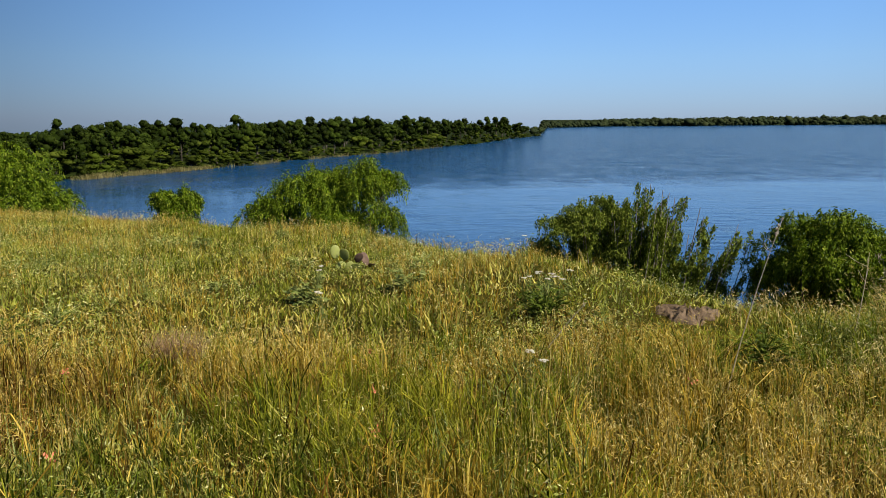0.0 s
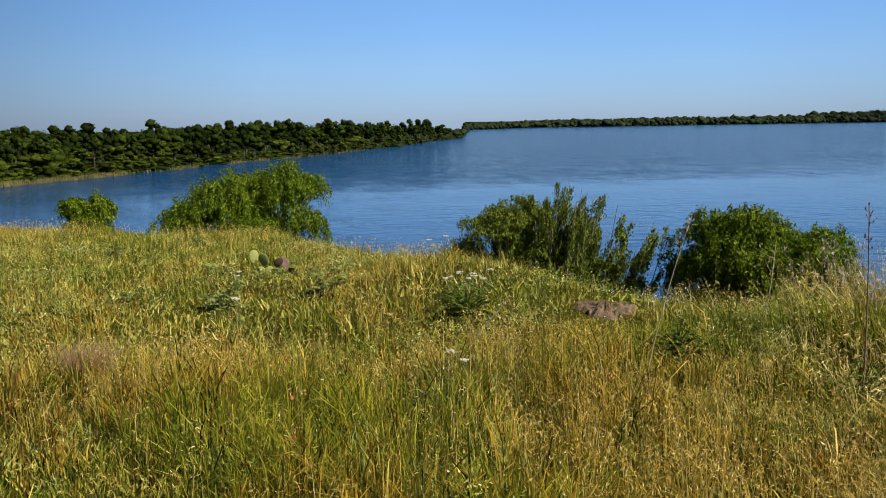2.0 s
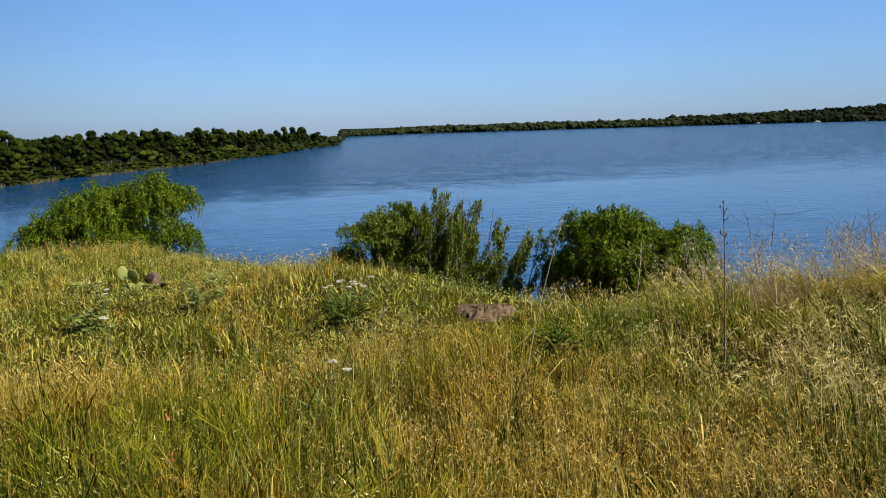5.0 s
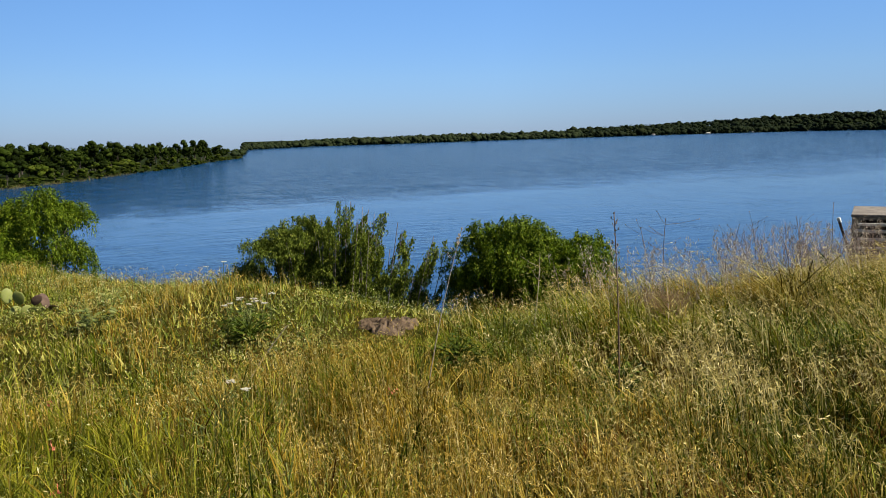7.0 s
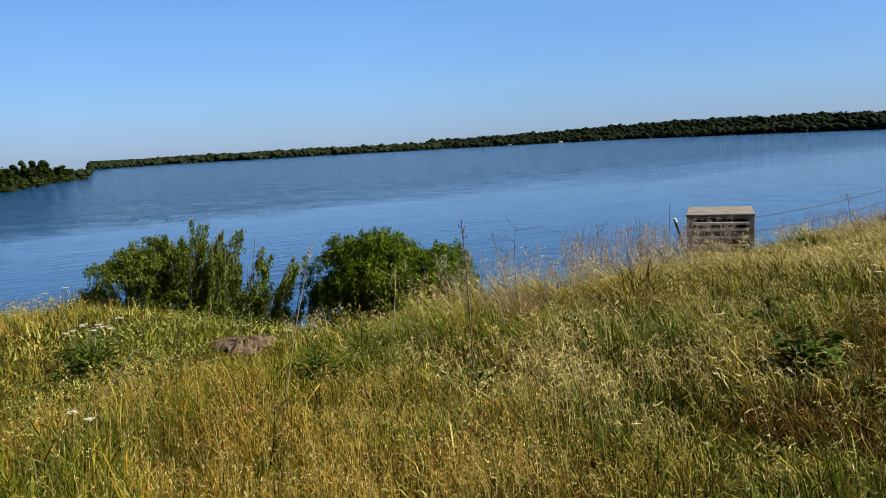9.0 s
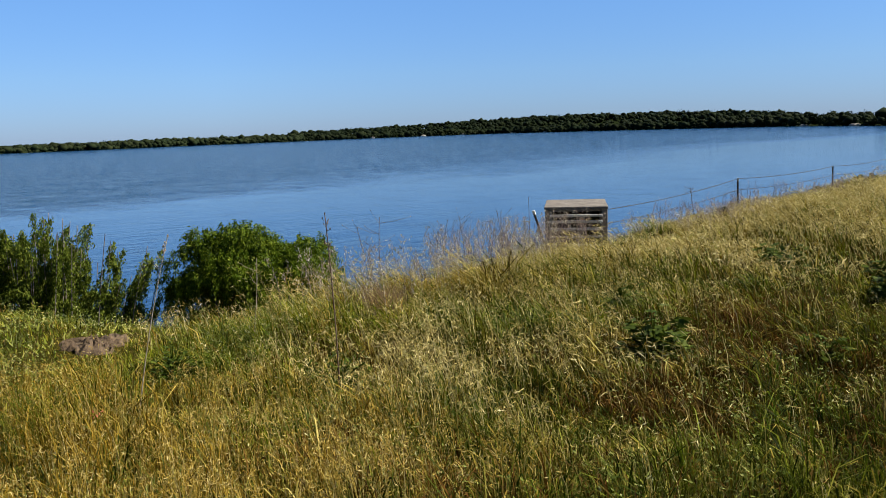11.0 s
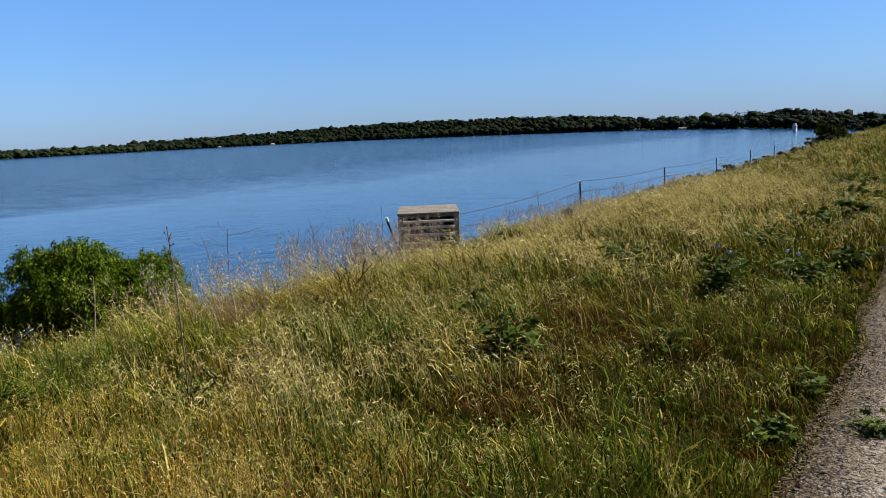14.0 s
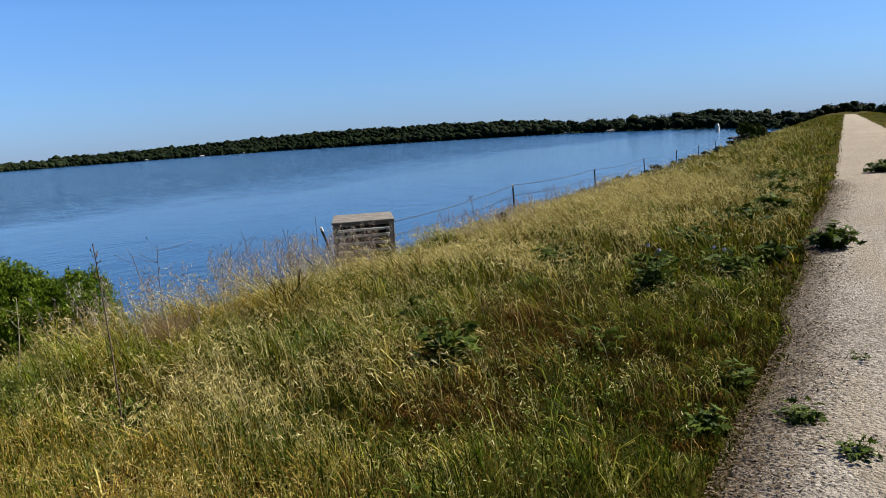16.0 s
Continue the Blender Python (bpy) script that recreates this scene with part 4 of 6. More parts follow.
def plume_shrub(x, y):
    """Upright stems with leafy plumes; bare grey stems show on one side, a denser willowy mound on the other."""
    z = float(ground_z(x, y)) - 0.05
    shrub = tagged(empty("plume_shrub", x, y, z), "olive-green shrub with upright leafy plumes and bare grey stems", "bush")
    right, deep = np.array([0.933, -0.36, 0]), np.array([0.36, 0.933, 0])
    grey = plain("grey_stems", (0.14, 0.115, 0.10), (0.30, 0.26, 0.23), 20, 0.9, 0.0)
    # across the shrub, top height in the world
    spec = []
    for k in range(84):
        u = -1.35 + 2.4 * (k + rng.uniform(0, 1)) / 84
        spec.append((u, np.interp(u, [-1.5, -0.9, -0.5, 0.05, 0.6, 1.05], [-1.35, -0.52, -0.02, 0.08, 0.10, -0.08]) + rng.uniform(-0.45, 0.10)))
    spec += [(-0.32, 0.06), (-0.18, 0.17), (-0.02, 0.10), (0.10, 0.16), (0.45, 0.36), (0.55, 0.42), (0.72, 0.38), (0.85, 0.30), (0.62, 0.2), (0.95, 0.22)]
    spec += [(1.15, 0.10), (1.3, 0.14), (1.42, -0.05), (1.25, -0.5), (1.75, -0.75), (1.9, -0.42), (2.0, -0.68), (2.12, -0.3), (2.05, -0.5), (2.2, -0.55), (1.6, -0.35), (1.55, -0.55), (1.62, -0.95), (1.5, -0.8), (1.75, -1.0), (1.3, -0.9), (1.45, -1.1)]
    for u, top in spec:
        foot = right * (u * (0.42 if u < 0.3 else 0.62) + rng.normal(0, 0.1)) + deep * rng.normal(0, 0.22)
        tip = right * u + deep * rng.normal(0, 0.35) + np.array([0, 0, top - z])
        bend = (foot + tip) / 2 + right * (-u * 0.10) + np.array([0, 0, -0.15]) + rng.normal(0, 0.06, 3)
        s = np.linspace(0, 1, 7)[:, None]
        pts = foot * (1 - s) ** 2 + bend * 2 * s * (1 - s) + tip * s * s
        stem = part("stem", arrays_to_mesh("stem", *tube(pts, np.linspace(0.019, 0.006, 7), 4)), grey, shrub)
        tufts = []
        for b in range(7 if u < 0.25 else 5):
            f = rng.uniform(0.55 if u > 0.3 else 0.3, 0.98)
            p = foot * (1 - f) ** 2 + bend * 2 * f * (1 - f) + tip * f * f
            d = unit(np.array([u * 0.22, 0, 1.0]) + rng.normal(0, 0.2, 3))
            ln = rng.uniform(0.25, 0.5)
            n = 160
            a = rng.random(n)
            c = p + d * (a * ln)[:, None] + rng.normal(0, 0.046, (n, 3)) * (1.1 - 0.65 * a)[:, None]
            tufts.append((*leaf_quads(c, d + rng.normal(0, 0.45, (n, 3)), rng.uniform(0.045, 0.075, n), 0.022), None))
        tagged(part("foliage", arrays_to_mesh("foliage", *joined(tufts)), PLUME, stem), kind="stuff")
    mound = [(-0.95, -0.15, -0.62 - z, 0.62, 0.6), (-0.5, 0.0, -0.40 - z, 0.6, 0.65), (-1.4, -0.1, -1.0 - z, 0.55, 0.45), (0.15, -0.2, -1.5 - z, 0.7, 0.5), (1.7, 0.1, -1.6 - z, 0.35, 0.3), (-0.1, 0.2, -1.0 - z, 0.8, 0.6), (1.15, 0.0, -1.35 - z, 0.35, 0.4), (-1.95, 0.0, -1.35 - z, 0.5, 0.3), (-2.4, 0.1, -1.6 - z, 0.4, 0.25)]
    lobes = [(*(right * a + deep * b)[:2], c, r, h) for a, b, c, r, h in mound]
    v, q = willow_crown(lobes, 2100, 26, 0.052, 0.14)
    part("leafy_mound", arrays_to_mesh("leafy_mound", v, q), PLUME, shrub, "soft bright-green drooping leaves")
    return shrub


rng = np.random.default_rng(5)
plume_shrub(5.45, 13.9)


def lumps(centre, size, rough=0.18):
    """Uneven many-sided leaf masses about the centres, with sizes along x, y and z."""
    bm = bmesh.new()
    bmesh.ops.create_icosphere(bm, subdivisions=1, radius=1)
    ball = np.array([v.co for v in bm.verts])
    faces = np.array([[v.index for v in f.verts] for f in bm.faces])
    bm.free()
    n, k = len(centre), len(ball)
    a = unit(rng.normal(size=(n, 3)))
    b = unit(np.cross(a, rng.normal(size=(n, 3))))
    turn = np.stack([a, b, np.cross(a, b)], 1)
    v = centre[:, None] + np.einsum("kj,njc->nkc", ball, turn) * (1 + rng.normal(0, rough, (n, k, 1))) * size[:, None]
    return v.reshape(-1, 3), None, (np.arange(n)[:, None, None] * k + faces[None]).reshape(-1, 3)


def tree_meshes(height, spread, clumps, leaves, leaf):
    """Trunk, limbs and a rounded crown of leaf clumps with gaps."""
    cl, roots, tips = [], [], []
    for _ in range(clumps):
        d0 = unit(rng.normal(size=3)) * rng.uniform(0.45, 1.0)
        hz = height * (0.56 + 0.30 * d0[2])
        slim = 1.0 - 0.12 * max(0.0, d0[2])
        cl.append((spread * 0.78 * d0[0] * slim, spread * 0.78 * d0[1] * slim, hz, rng.uniform(0.26, 0.52) * spread))
        roots.append((0, 0, height * rng.uniform(0.05, 0.3)))
        tips.append(cl[-1][:3])
    C = np.array(cl)
    n = clumps * leaves
    d = unit(rng.normal(size=(n, 3))) * (rng.random(n) ** 0.22)[:, None]
    d[:, 2] = np.where((d[:, 2] < -0.3) & (rng.random(n) < 0.6), -d[:, 2], d[:, 2])
    k = np.repeat(np.arange(clumps), leaves)
    c = C[k, :3] + d * C[k, 3:] * [1.0, 1.0, 0.85]
    v, q = leaf_quads(c, rng.normal(size=(n, 3)), rng.uniform(0.6, 1.4, n) * leaf, rng.uniform(0.6, 1.2, n) * leaf * 0.8, d + rng.normal(0, 0.30, (n, 3)))
    trunk = joined([tube([(0, 0, -0.3), (0.05, 0, height * 0.3), (0, 0.08, height * 0.6)], [0.14, 0.10, 0.05], 5), limbs(roots[::3], tips[::3], 0.05)])
    body = lumps(C[:, :3], C[:, 3:] * [0.78, 0.78, 0.70], 0.26)
    return arrays_to_mesh("crown", *joined([(v, q, None), body])), arrays_to_mesh("trunk", *trunk)


def tree(name, label, crown_mat, height, spread, clumps, leaves, leaf):
    t = tagged(empty(name, 0, -200, -6), label, "tree", "trees along the wooded point")
    crown, trunk = tree_meshes(height, spread, clumps, leaves, leaf)
    part("trunk", trunk, BARK, t)
    part("crown", crown, crown_mat, t)
    return t


def wooded_point():
    """Trees and thickets on the point across the cove, in rows back from its shore."""
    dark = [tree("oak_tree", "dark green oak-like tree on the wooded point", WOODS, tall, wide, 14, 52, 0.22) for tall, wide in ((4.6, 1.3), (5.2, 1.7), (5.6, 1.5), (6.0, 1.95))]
    light = [tree("thicket_shrub", "lighter green thicket shrub along the cove shore", WOODS_LIGHT, tall, wide, 11, 50, 0.20) for tall, wide in ((2.8, 1.2), (3.2, 1.5), (3.5, 1.7), (3.8, 1.4))]
    own = dict(zip(dark + light, (4.6, 5.2, 5.6, 6.0, 2.8, 3.2, 3.5, 3.8)))
    used = set()
    for back, count, kinds, lo, hi in ((1.0, 66, light, 0.45, 0.8), (4.5, 56, light, 0.7, 1.1), (8, 56, dark + light, 0, -0.70), (15, 52, dark + light[3:], 0, -0.38), (24, 52, dark, 0, -0.15), (37, 54, dark, 0, 0.05), (56, 58, dark, 0, 0.10)):
        for k in range(count):
            az = -24 + (15.9 + 24) * (k + rng.uniform(0.1, 0.9)) / count
            d = float(np.interp(az, SHORE_AZ, SHORE_D)) + back * (0.6 if az > 12 else 1) + rng.uniform(-1.5, 2.5)
            x, y = d * math.sin(radians(az)), d * math.cos(radians(az))
            src = kinds[int(rng.integers(len(kinds)))]
            grow = rng.uniform(lo, max(hi, 0.01)) * (1.0 + 0.35 * np.clip((d - 110) / 180, 0, 1))
            if lo == 0:
                # the back rows rise to the skyline, single crowns standing over it
                lift = np.interp(az, SKY_AZ, SKY_LIFT) + hi + np.clip(rng.normal(0, 0.24), -0.5, 0.38) * np.interp(az, [8, 13], [1, 0.35])
                grow = (1.6 + d * math.tan(radians(lift)) - float(ground_z(x, y))) / (own[src] * 0.94)
            fall = 1.0 if az < 13.5 else max(0.45, 1 - (az - 13.5) / 4.0)
            m = pose(x, y, float(ground_z(x, y)) - 0.1, 0, 0, rng.uniform(0, 360)) @ Matrix.Diagonal((np.clip(grow, 0.85, 1.6) * rng.uniform(0.8, 1.25), np.clip(grow, 0.85, 1.6) * rng.uniform(0.8, 1.25), grow * fall, 1))
            if src in used:
                copy_thing(src, m)
            else:
                used.add(src)
                src.matrix_basis = m
    # the woods that go on behind the point
    n, per = 800, 50
    az = rng.uniform(-40, 15.5, n)
    d = np.interp(az, SHORE_AZ, SHORE_D) + rng.uniform(110, 190, n)
    x, y = d * np.sin(np.radians(az)), d * np.cos(np.radians(az))
    z = ground_z(x, y)
    size = 1.6 + d * np.tan(np.radians(np.interp(az, SKY_AZ, SKY_LIFT) + rng.uniform(-0.85, -0.40, n))) - z
    size = np.maximum(size, 1.0)
    dd = unit(rng.normal(size=(n, per, 3))) * (rng.random((n, per)) ** 0.4)[..., None]
    c = np.stack([x, y, z + size * 0.5], -1)[:, None] + dd * np.stack([size * 0.45, size * 0.45, size * 0.5], -1)[:, None]
    L = np.repeat(size, per) * rng.uniform(0.10, 0.18, n * per)
    v, q = leaf_quads(c.reshape(-1, 3), rng.normal(size=(n * per, 3)), L, L * 0.9, dd.reshape(-1, 3) + rng.normal(0, 0.25, (n * per, 3)))
    body = lumps(np.stack([x, y, z + size * 0.5], -1), np.stack([size * 0.34, size * 0.34, size * 0.38], -1), 0.26)
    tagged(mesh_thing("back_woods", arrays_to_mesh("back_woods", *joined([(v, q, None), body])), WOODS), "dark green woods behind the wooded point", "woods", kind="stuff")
    # pale reeds at the foot of the thickets
    az = rng.uniform(-15.5, 9.0, 11000)
    az = az[(value_noise(az, 0 * az, 0.7, 61) > rng.uniform(0.0, 0.6, len(az))) & (((az > -14.5) & (az < -6)) | (rng.random(len(az)) < 0.22))]
    d = np.interp(az, SHORE_AZ, SHORE_D) + rng.uniform(-1.6, 1.0, len(az))
    x, y = d * np.sin(np.radians(az)), d * np.cos(np.radians(az))
    n = len(x)
    v, q, t = blades(np.stack([x, y, np.full(n, WATER_Z - 0.1)], -1), rng.uniform(0.3, 0.75, n), np.full(n, 0.05), rng.normal(0, 0.2, (n, 2)))
    tagged(mesh_thing("reeds", arrays_to_mesh("reeds", v, q, t), REED), "pale yellow reeds along the cove shoreline", "reeds", kind="stuff")


rng = np.random.default_rng(9)
wooded_point()


def far_woods(n, az0, az1, per, small, label, mat=FAR_WOODS):
    """The woods along the far shore, up the low hills behind the lake."""
    az = rng.uniform(az0, az1, n)
    shore, top = np.interp(az, SHORE_AZ, SHORE_D), np.interp(az, TOP_AZ, TOP_Z, left=2.0)
    back = np.choose(rng.choice(3, n, p=[0.3, 0.4, 0.3]), [rng.random(n) * 18 - 4, rng.random(n) * 270, rng.uniform(205, 285, n)])
    d = shore + 3 + back
    x, y = d * np.sin(np.radians(az)), d * np.cos(np.radians(az))
    keep = ~((np.abs(y + 1.2) < 9) & (x < 330))
    az, shore, top, back, d, x, y = (a[keep] for a in (az, shore, top, back, d, x, y))
    n = len(x)
    z = ground_z(x, y)
    size = np.where(top > 6.5, 5.0 + 6.0 * rng.random(n) ** 1.8, 3.8 + 4.2 * rng.random(n) ** 1.8) * np.clip(d / 650, 0.62, 1.0) * np.interp(az, [16, 24], [0.55, 0.95])
    dd = unit(rng.normal(size=(n, per, 3))) * (rng.random((n, per)) ** 0.22)[..., None]
    dd[..., 2] = np.abs(dd[..., 2]) * rng.choice([1, 1, -0.9], (n, per))
    c = np.stack([x, y, z + size * 0.48], -1)[:, None] + dd * np.stack([size * 0.62, size * 0.62, size * 0.5], -1)[:, None]
    m = n * per
    L = np.repeat(size, per) * rng.uniform(0.17, 0.30, m) * small
    v, q = leaf_quads(c.reshape(-1, 3), rng.normal(size=(m, 3)), L, L * 0.9, dd.reshape(-1, 3) + rng.normal(0, 0.25, (m, 3)))
    mid, wide = np.repeat(np.stack([x, y, z + size * 0.44], -1), 2, 0), np.repeat(size, 2)[:, None]
    body = lumps(mid + rng.normal(0, 0.26, (2 * n, 3)) * wide * [1.2, 1.2, 0.5], wide * [0.5, 0.5, 0.4] * rng.uniform(0.55, 1.1, (2 * n, 1)), 0.22)
    tagged(mesh_thing("far_woods", arrays_to_mesh("far_woods", *joined([(v, q, None), body])), mat), label, "woods", kind="stuff")


far_woods(1900, 15.2, 39, 20, 0.6, "green woods with a haze-paled colour along the low far shore", HAZED_WOODS)
far_woods(900, 37, 50, 22, 0.6, "dark green woods along the far shore")
far_woods(2000, 49, 72, 22, 0.6, "dark green woods on the low hills across the lake")
far_woods(800, 70, 100, 40, 0.55, "dark green trees beyond the end of the dam")


rng = np.random.default_rng(21)


def pale_heads(n, x0, x1):
    """Silvery feathered grass heads that stand along the edge of the bank."""
    x = rng.uniform(x0, x1, n)
    y = np.interp(x, EDGE_X, EDGE_Y) + rng.normal(-0.1, 0.35, n)
    keep = (x < 8.9) | (x > 11.4)
    x, y = x[keep], y[keep]
    n = len(x)
    h = rng.uniform(0.38, 0.72, n) * np.where(x > 11, 0.6, 1.0)
    base = np.stack([x, y, ground_z(x, y)], -1)
    lean = wind(x, y, n) * h[:, None] * 0.6
    pieces = [blades(base, h, np.full(n, 0.006), lean)]
    tip = base + np.concatenate([lean, h[:, None]], 1)
    for _ in range(14):
        c = tip - np.array([0, 0, 1]) * (rng.random(n) * 0.14)[:, None] + rng.normal(0, 0.012, (n, 3))
        pieces.append((*leaf_quads(c, rng.normal(0, 0.5, (n, 3)) + [0, 0, 1], 0.035, 0.008), None))
    return pieces


def seed_heads(n, x0, x1, y0, y1, size):
    """Pale drooping heads at the top of the sward, each on a bent stem."""
    x, y = scatter(n, x0, x1, y0, y1)
    keep = rng.random(len(x)) < np.clip(1.3 * (dryness(x, y) - 0.18), 0.05, 1) * np.clip((y - road_left(x)) / 3.2, 0.15, 1) ** 1.15
    x, y = x[keep], y[keep]
    n = len(x)
    h = rng.uniform(0.30, 0.60, n) * tallness(x, y)
    base = np.stack([x, y, ground_z(x, y)], -1)
    lean = wind(x, y, n) * h[:, None] * 1.5
    tip = base + np.concatenate([lean, h[:, None]], 1)
    pieces = [blades(base, h, np.full(n, 0.0032 * size), lean)]
    out = np.concatenate([lean, 0 * h[:, None]], 1)
    for s in range(3):
        way = unit(out + rng.normal(0, 0.12, (n, 3)) * [1, 1, 0]) * rng.uniform(0.3, 1.0, (n, 1)) + np.array([0, 0, 1]) * rng.uniform(-0.5, 0.9, (n, 1)) + rng.normal(0, 0.25, (n, 3))
        ln = rng.uniform(0.035, 0.080, n) * size
        pieces.append((*leaf_quads(tip + unit(way) * (ln * (0.3 - 0.3 * s))[:, None], way, ln, ln * 0.10), None))
    return pieces


HEADS = joined(seed_heads(9000, -3.6, 3.2, 0.5, 5.8, 0.5) + seed_heads(20000, -9, 6, 5.2, 18, 0.75))
PALE_HEADS = joined(seed_heads(9000, 3.2, 8.0, 0.5, 6.2, 0.9) + seed_heads(18000, 8.0, 24.0, 0.4, 6.3, 1.6) + seed_heads(9000, 24, 80, 0.4, 6.3, 2.2))
tagged(mesh_thing("seed_heads", arrays_to_mesh("seed_heads", *HEADS), OAT), "pale ripe grass seed heads above the sward", "grass", kind="stuff")
tagged(mesh_thing("bleached_heads", arrays_to_mesh("bleached_heads", *PALE_HEADS), CREAM), "bleached cream seed heads over the dam slope", "grass", kind="stuff")
SILVER = leaf_material("silvery_heads", [(0.0, (0.27, 0.205, 0.14)), (0.6, (0.44, 0.365, 0.27)), (1.0, (0.66, 0.60, 0.50))], 0.35)
tagged(mesh_thing("feather_grass", arrays_to_mesh("feather_grass", *joined(pale_heads(340, 4.6, 9.8) + pale_heads(260, 9.8, 16) + pale_heads(120, 16, 30))), SILVER), "pale feathery grass heads along the bank edge", "grass", kind="stuff")


# ---- intake box and fence ----
def intake_box():
    """Concrete intake box: walls, roof slab and pale rails across its open front."""
    b = tagged(empty("intake_box", 10.47, 6.35, -1.0, -57.7), "weathered concrete intake box with pale rails across its opening", "intake box")
    w, dp, top = 0.47, 1.25, 1.43
    part("roof_slab", box_bm(-w, -0.012, top - 0.045, w, dp, top, 0.012), CONCRETE, b, "sun-bleached concrete roof slab")
    part("side_wall", box_bm(-w + 0.01, 0.0, -0.1, -w + 0.10, dp - 0.02, top - 0.047, 0.01), CONCRETE, b)
    part("side_wall", box_bm(w - 0.10, 0.0, -0.1, w - 0.01, dp - 0.02, top - 0.047, 0.01), CONCRETE, b)
    part("back_wall", box_bm(-w + 0.102, dp - 0.14, -0.1, w - 0.102, dp - 0.03, top - 0.047), DARKINSIDE, b)
    part("lintel", box_bm(-w + 0.102, 0.01, top - 0.075, w - 0.102, 0.09, top - 0.048, 0.006), CONCRETE, b)
    part("sill", box_bm(-w + 0.102, 0.01, -0.1, w - 0.102, 0.12, 0.62, 0.008), CONCRETE, b)
    for k, zz in enumerate((1.295, 1.205, 1.095, 0.985, 0.86)):
        part("rail", box_bm(-w + (0.045 if k == 1 else 0.085), -0.050 + 0.006 * (k % 2), zz - 0.016, w - 0.085, -0.003, zz + (0.022 if k < 3 else 0.012), 0.009), PIPE, b)
    for xx in (-0.20, 0.02, 0.20):
        part("upright", box_bm(xx - 0.014, 0.065, 0.62, xx + 0.014, 0.09, top - 0.076), POST, b)
    return b


intake_box()


def fence_post(x, y, tall, lean_x=0.0, lean_y=0.0, tip=True):
    z = float(ground_z(x, y))
    p = tagged(empty("fence_post", x, y, z - 0.05), "rusty steel fence post with a white-painted tip" if tip else "dark rusted steel fence post", "fence post", "fence posts along the dam")
    p.matrix_basis = pose(x, y, z - 0.05, lean_x, lean_y, 20)
    bm = box_bm(-0.004, -0.016, 0, 0.004, 0.016, tall)
    bmesh.ops.create_cube(bm, size=1, matrix=Matrix.Translation((0.013, 0, tall / 2)) @ Matrix.Diagonal((0.022, 0.006, tall, 1)))
    stake = part("stake", bm, POST, p)
    for k in range(int(tall / 0.09)):
        at = tall - 0.05 - k * 0.09
        part("stud", box_bm(-0.012, -0.008, at - 0.011, -0.0042, 0.008, at + 0.011), POST, stake)
    if tip:
        part("painted_tip", box_bm(-0.006, -0.0175, tall - 0.06, 0.0255, 0.0175, tall + 0.003), POST_TIP, stake, "white-painted tip")
    return p


POSTS = [(9.66, 6.24), (15.4, 5.85), (20.9, 5.72), (26.3, 5.62), (31.6, 5.6), (36.9, 5.6), (42.2, 5.6), (47.6, 5.6), (53, 5.6), (58.4, 5.6)]
TOPS = []
for k, (px, py) in enumerate(POSTS):
    tall = [0.84, 0.74, 0.70, 0.63, 0.65, 0.64, 0.62, 0.64, 0.62, 0.62][k]
    fence_post(px, py, tall, *((-15, -13) if k == 0 else (rng.uniform(-3, 3), rng.uniform(-3, 3))), tip=k in (0, 1))
    TOPS.append(Vector((px - (0.18 if k == 0 else 0), py, float(ground_z(px, py)) - 0.05 + tall)))
for k in range(len(TOPS) - 1):
    for down in (0.01, 0.22, 0.43):
        # the first span ends at the side of the box
        a, b = (Vector((10.985, 6.11, 0.36)) if k == 0 else TOPS[k]) - Vector((0, 0, down)), TOPS[k + 1] - Vector((0, 0, down))
        s = np.linspace(0, 1, 14)[:, None]
        pts = np.array(a) * (1 - s) + np.array(b) * s
        pts[:, 2] -= 0.05 * (4 * s * (1 - s))[:, 0]
        pieces = [tube(pts, 0.005, 4)]
        for f in np.linspace(0.04, 0.96, 22):
            c = np.array(a) * (1 - f) + np.array(b) * f - [0, 0, 0.05 * 4 * f * (1 - f)]
            pieces.append(tube([c - [0.012, 0.004, 0.014], c + [0.012, 0.004, 0.014]], 0.0018, 3))
        tagged(mesh_thing("barbed_wire", arrays_to_mesh("barbed_wire", *joined(pieces)), WIRE), "thin rusty barbed wire strung between fence posts", "wire", "fence wires")


# ---- plants of their own ----
rng = np.random.default_rng(33)


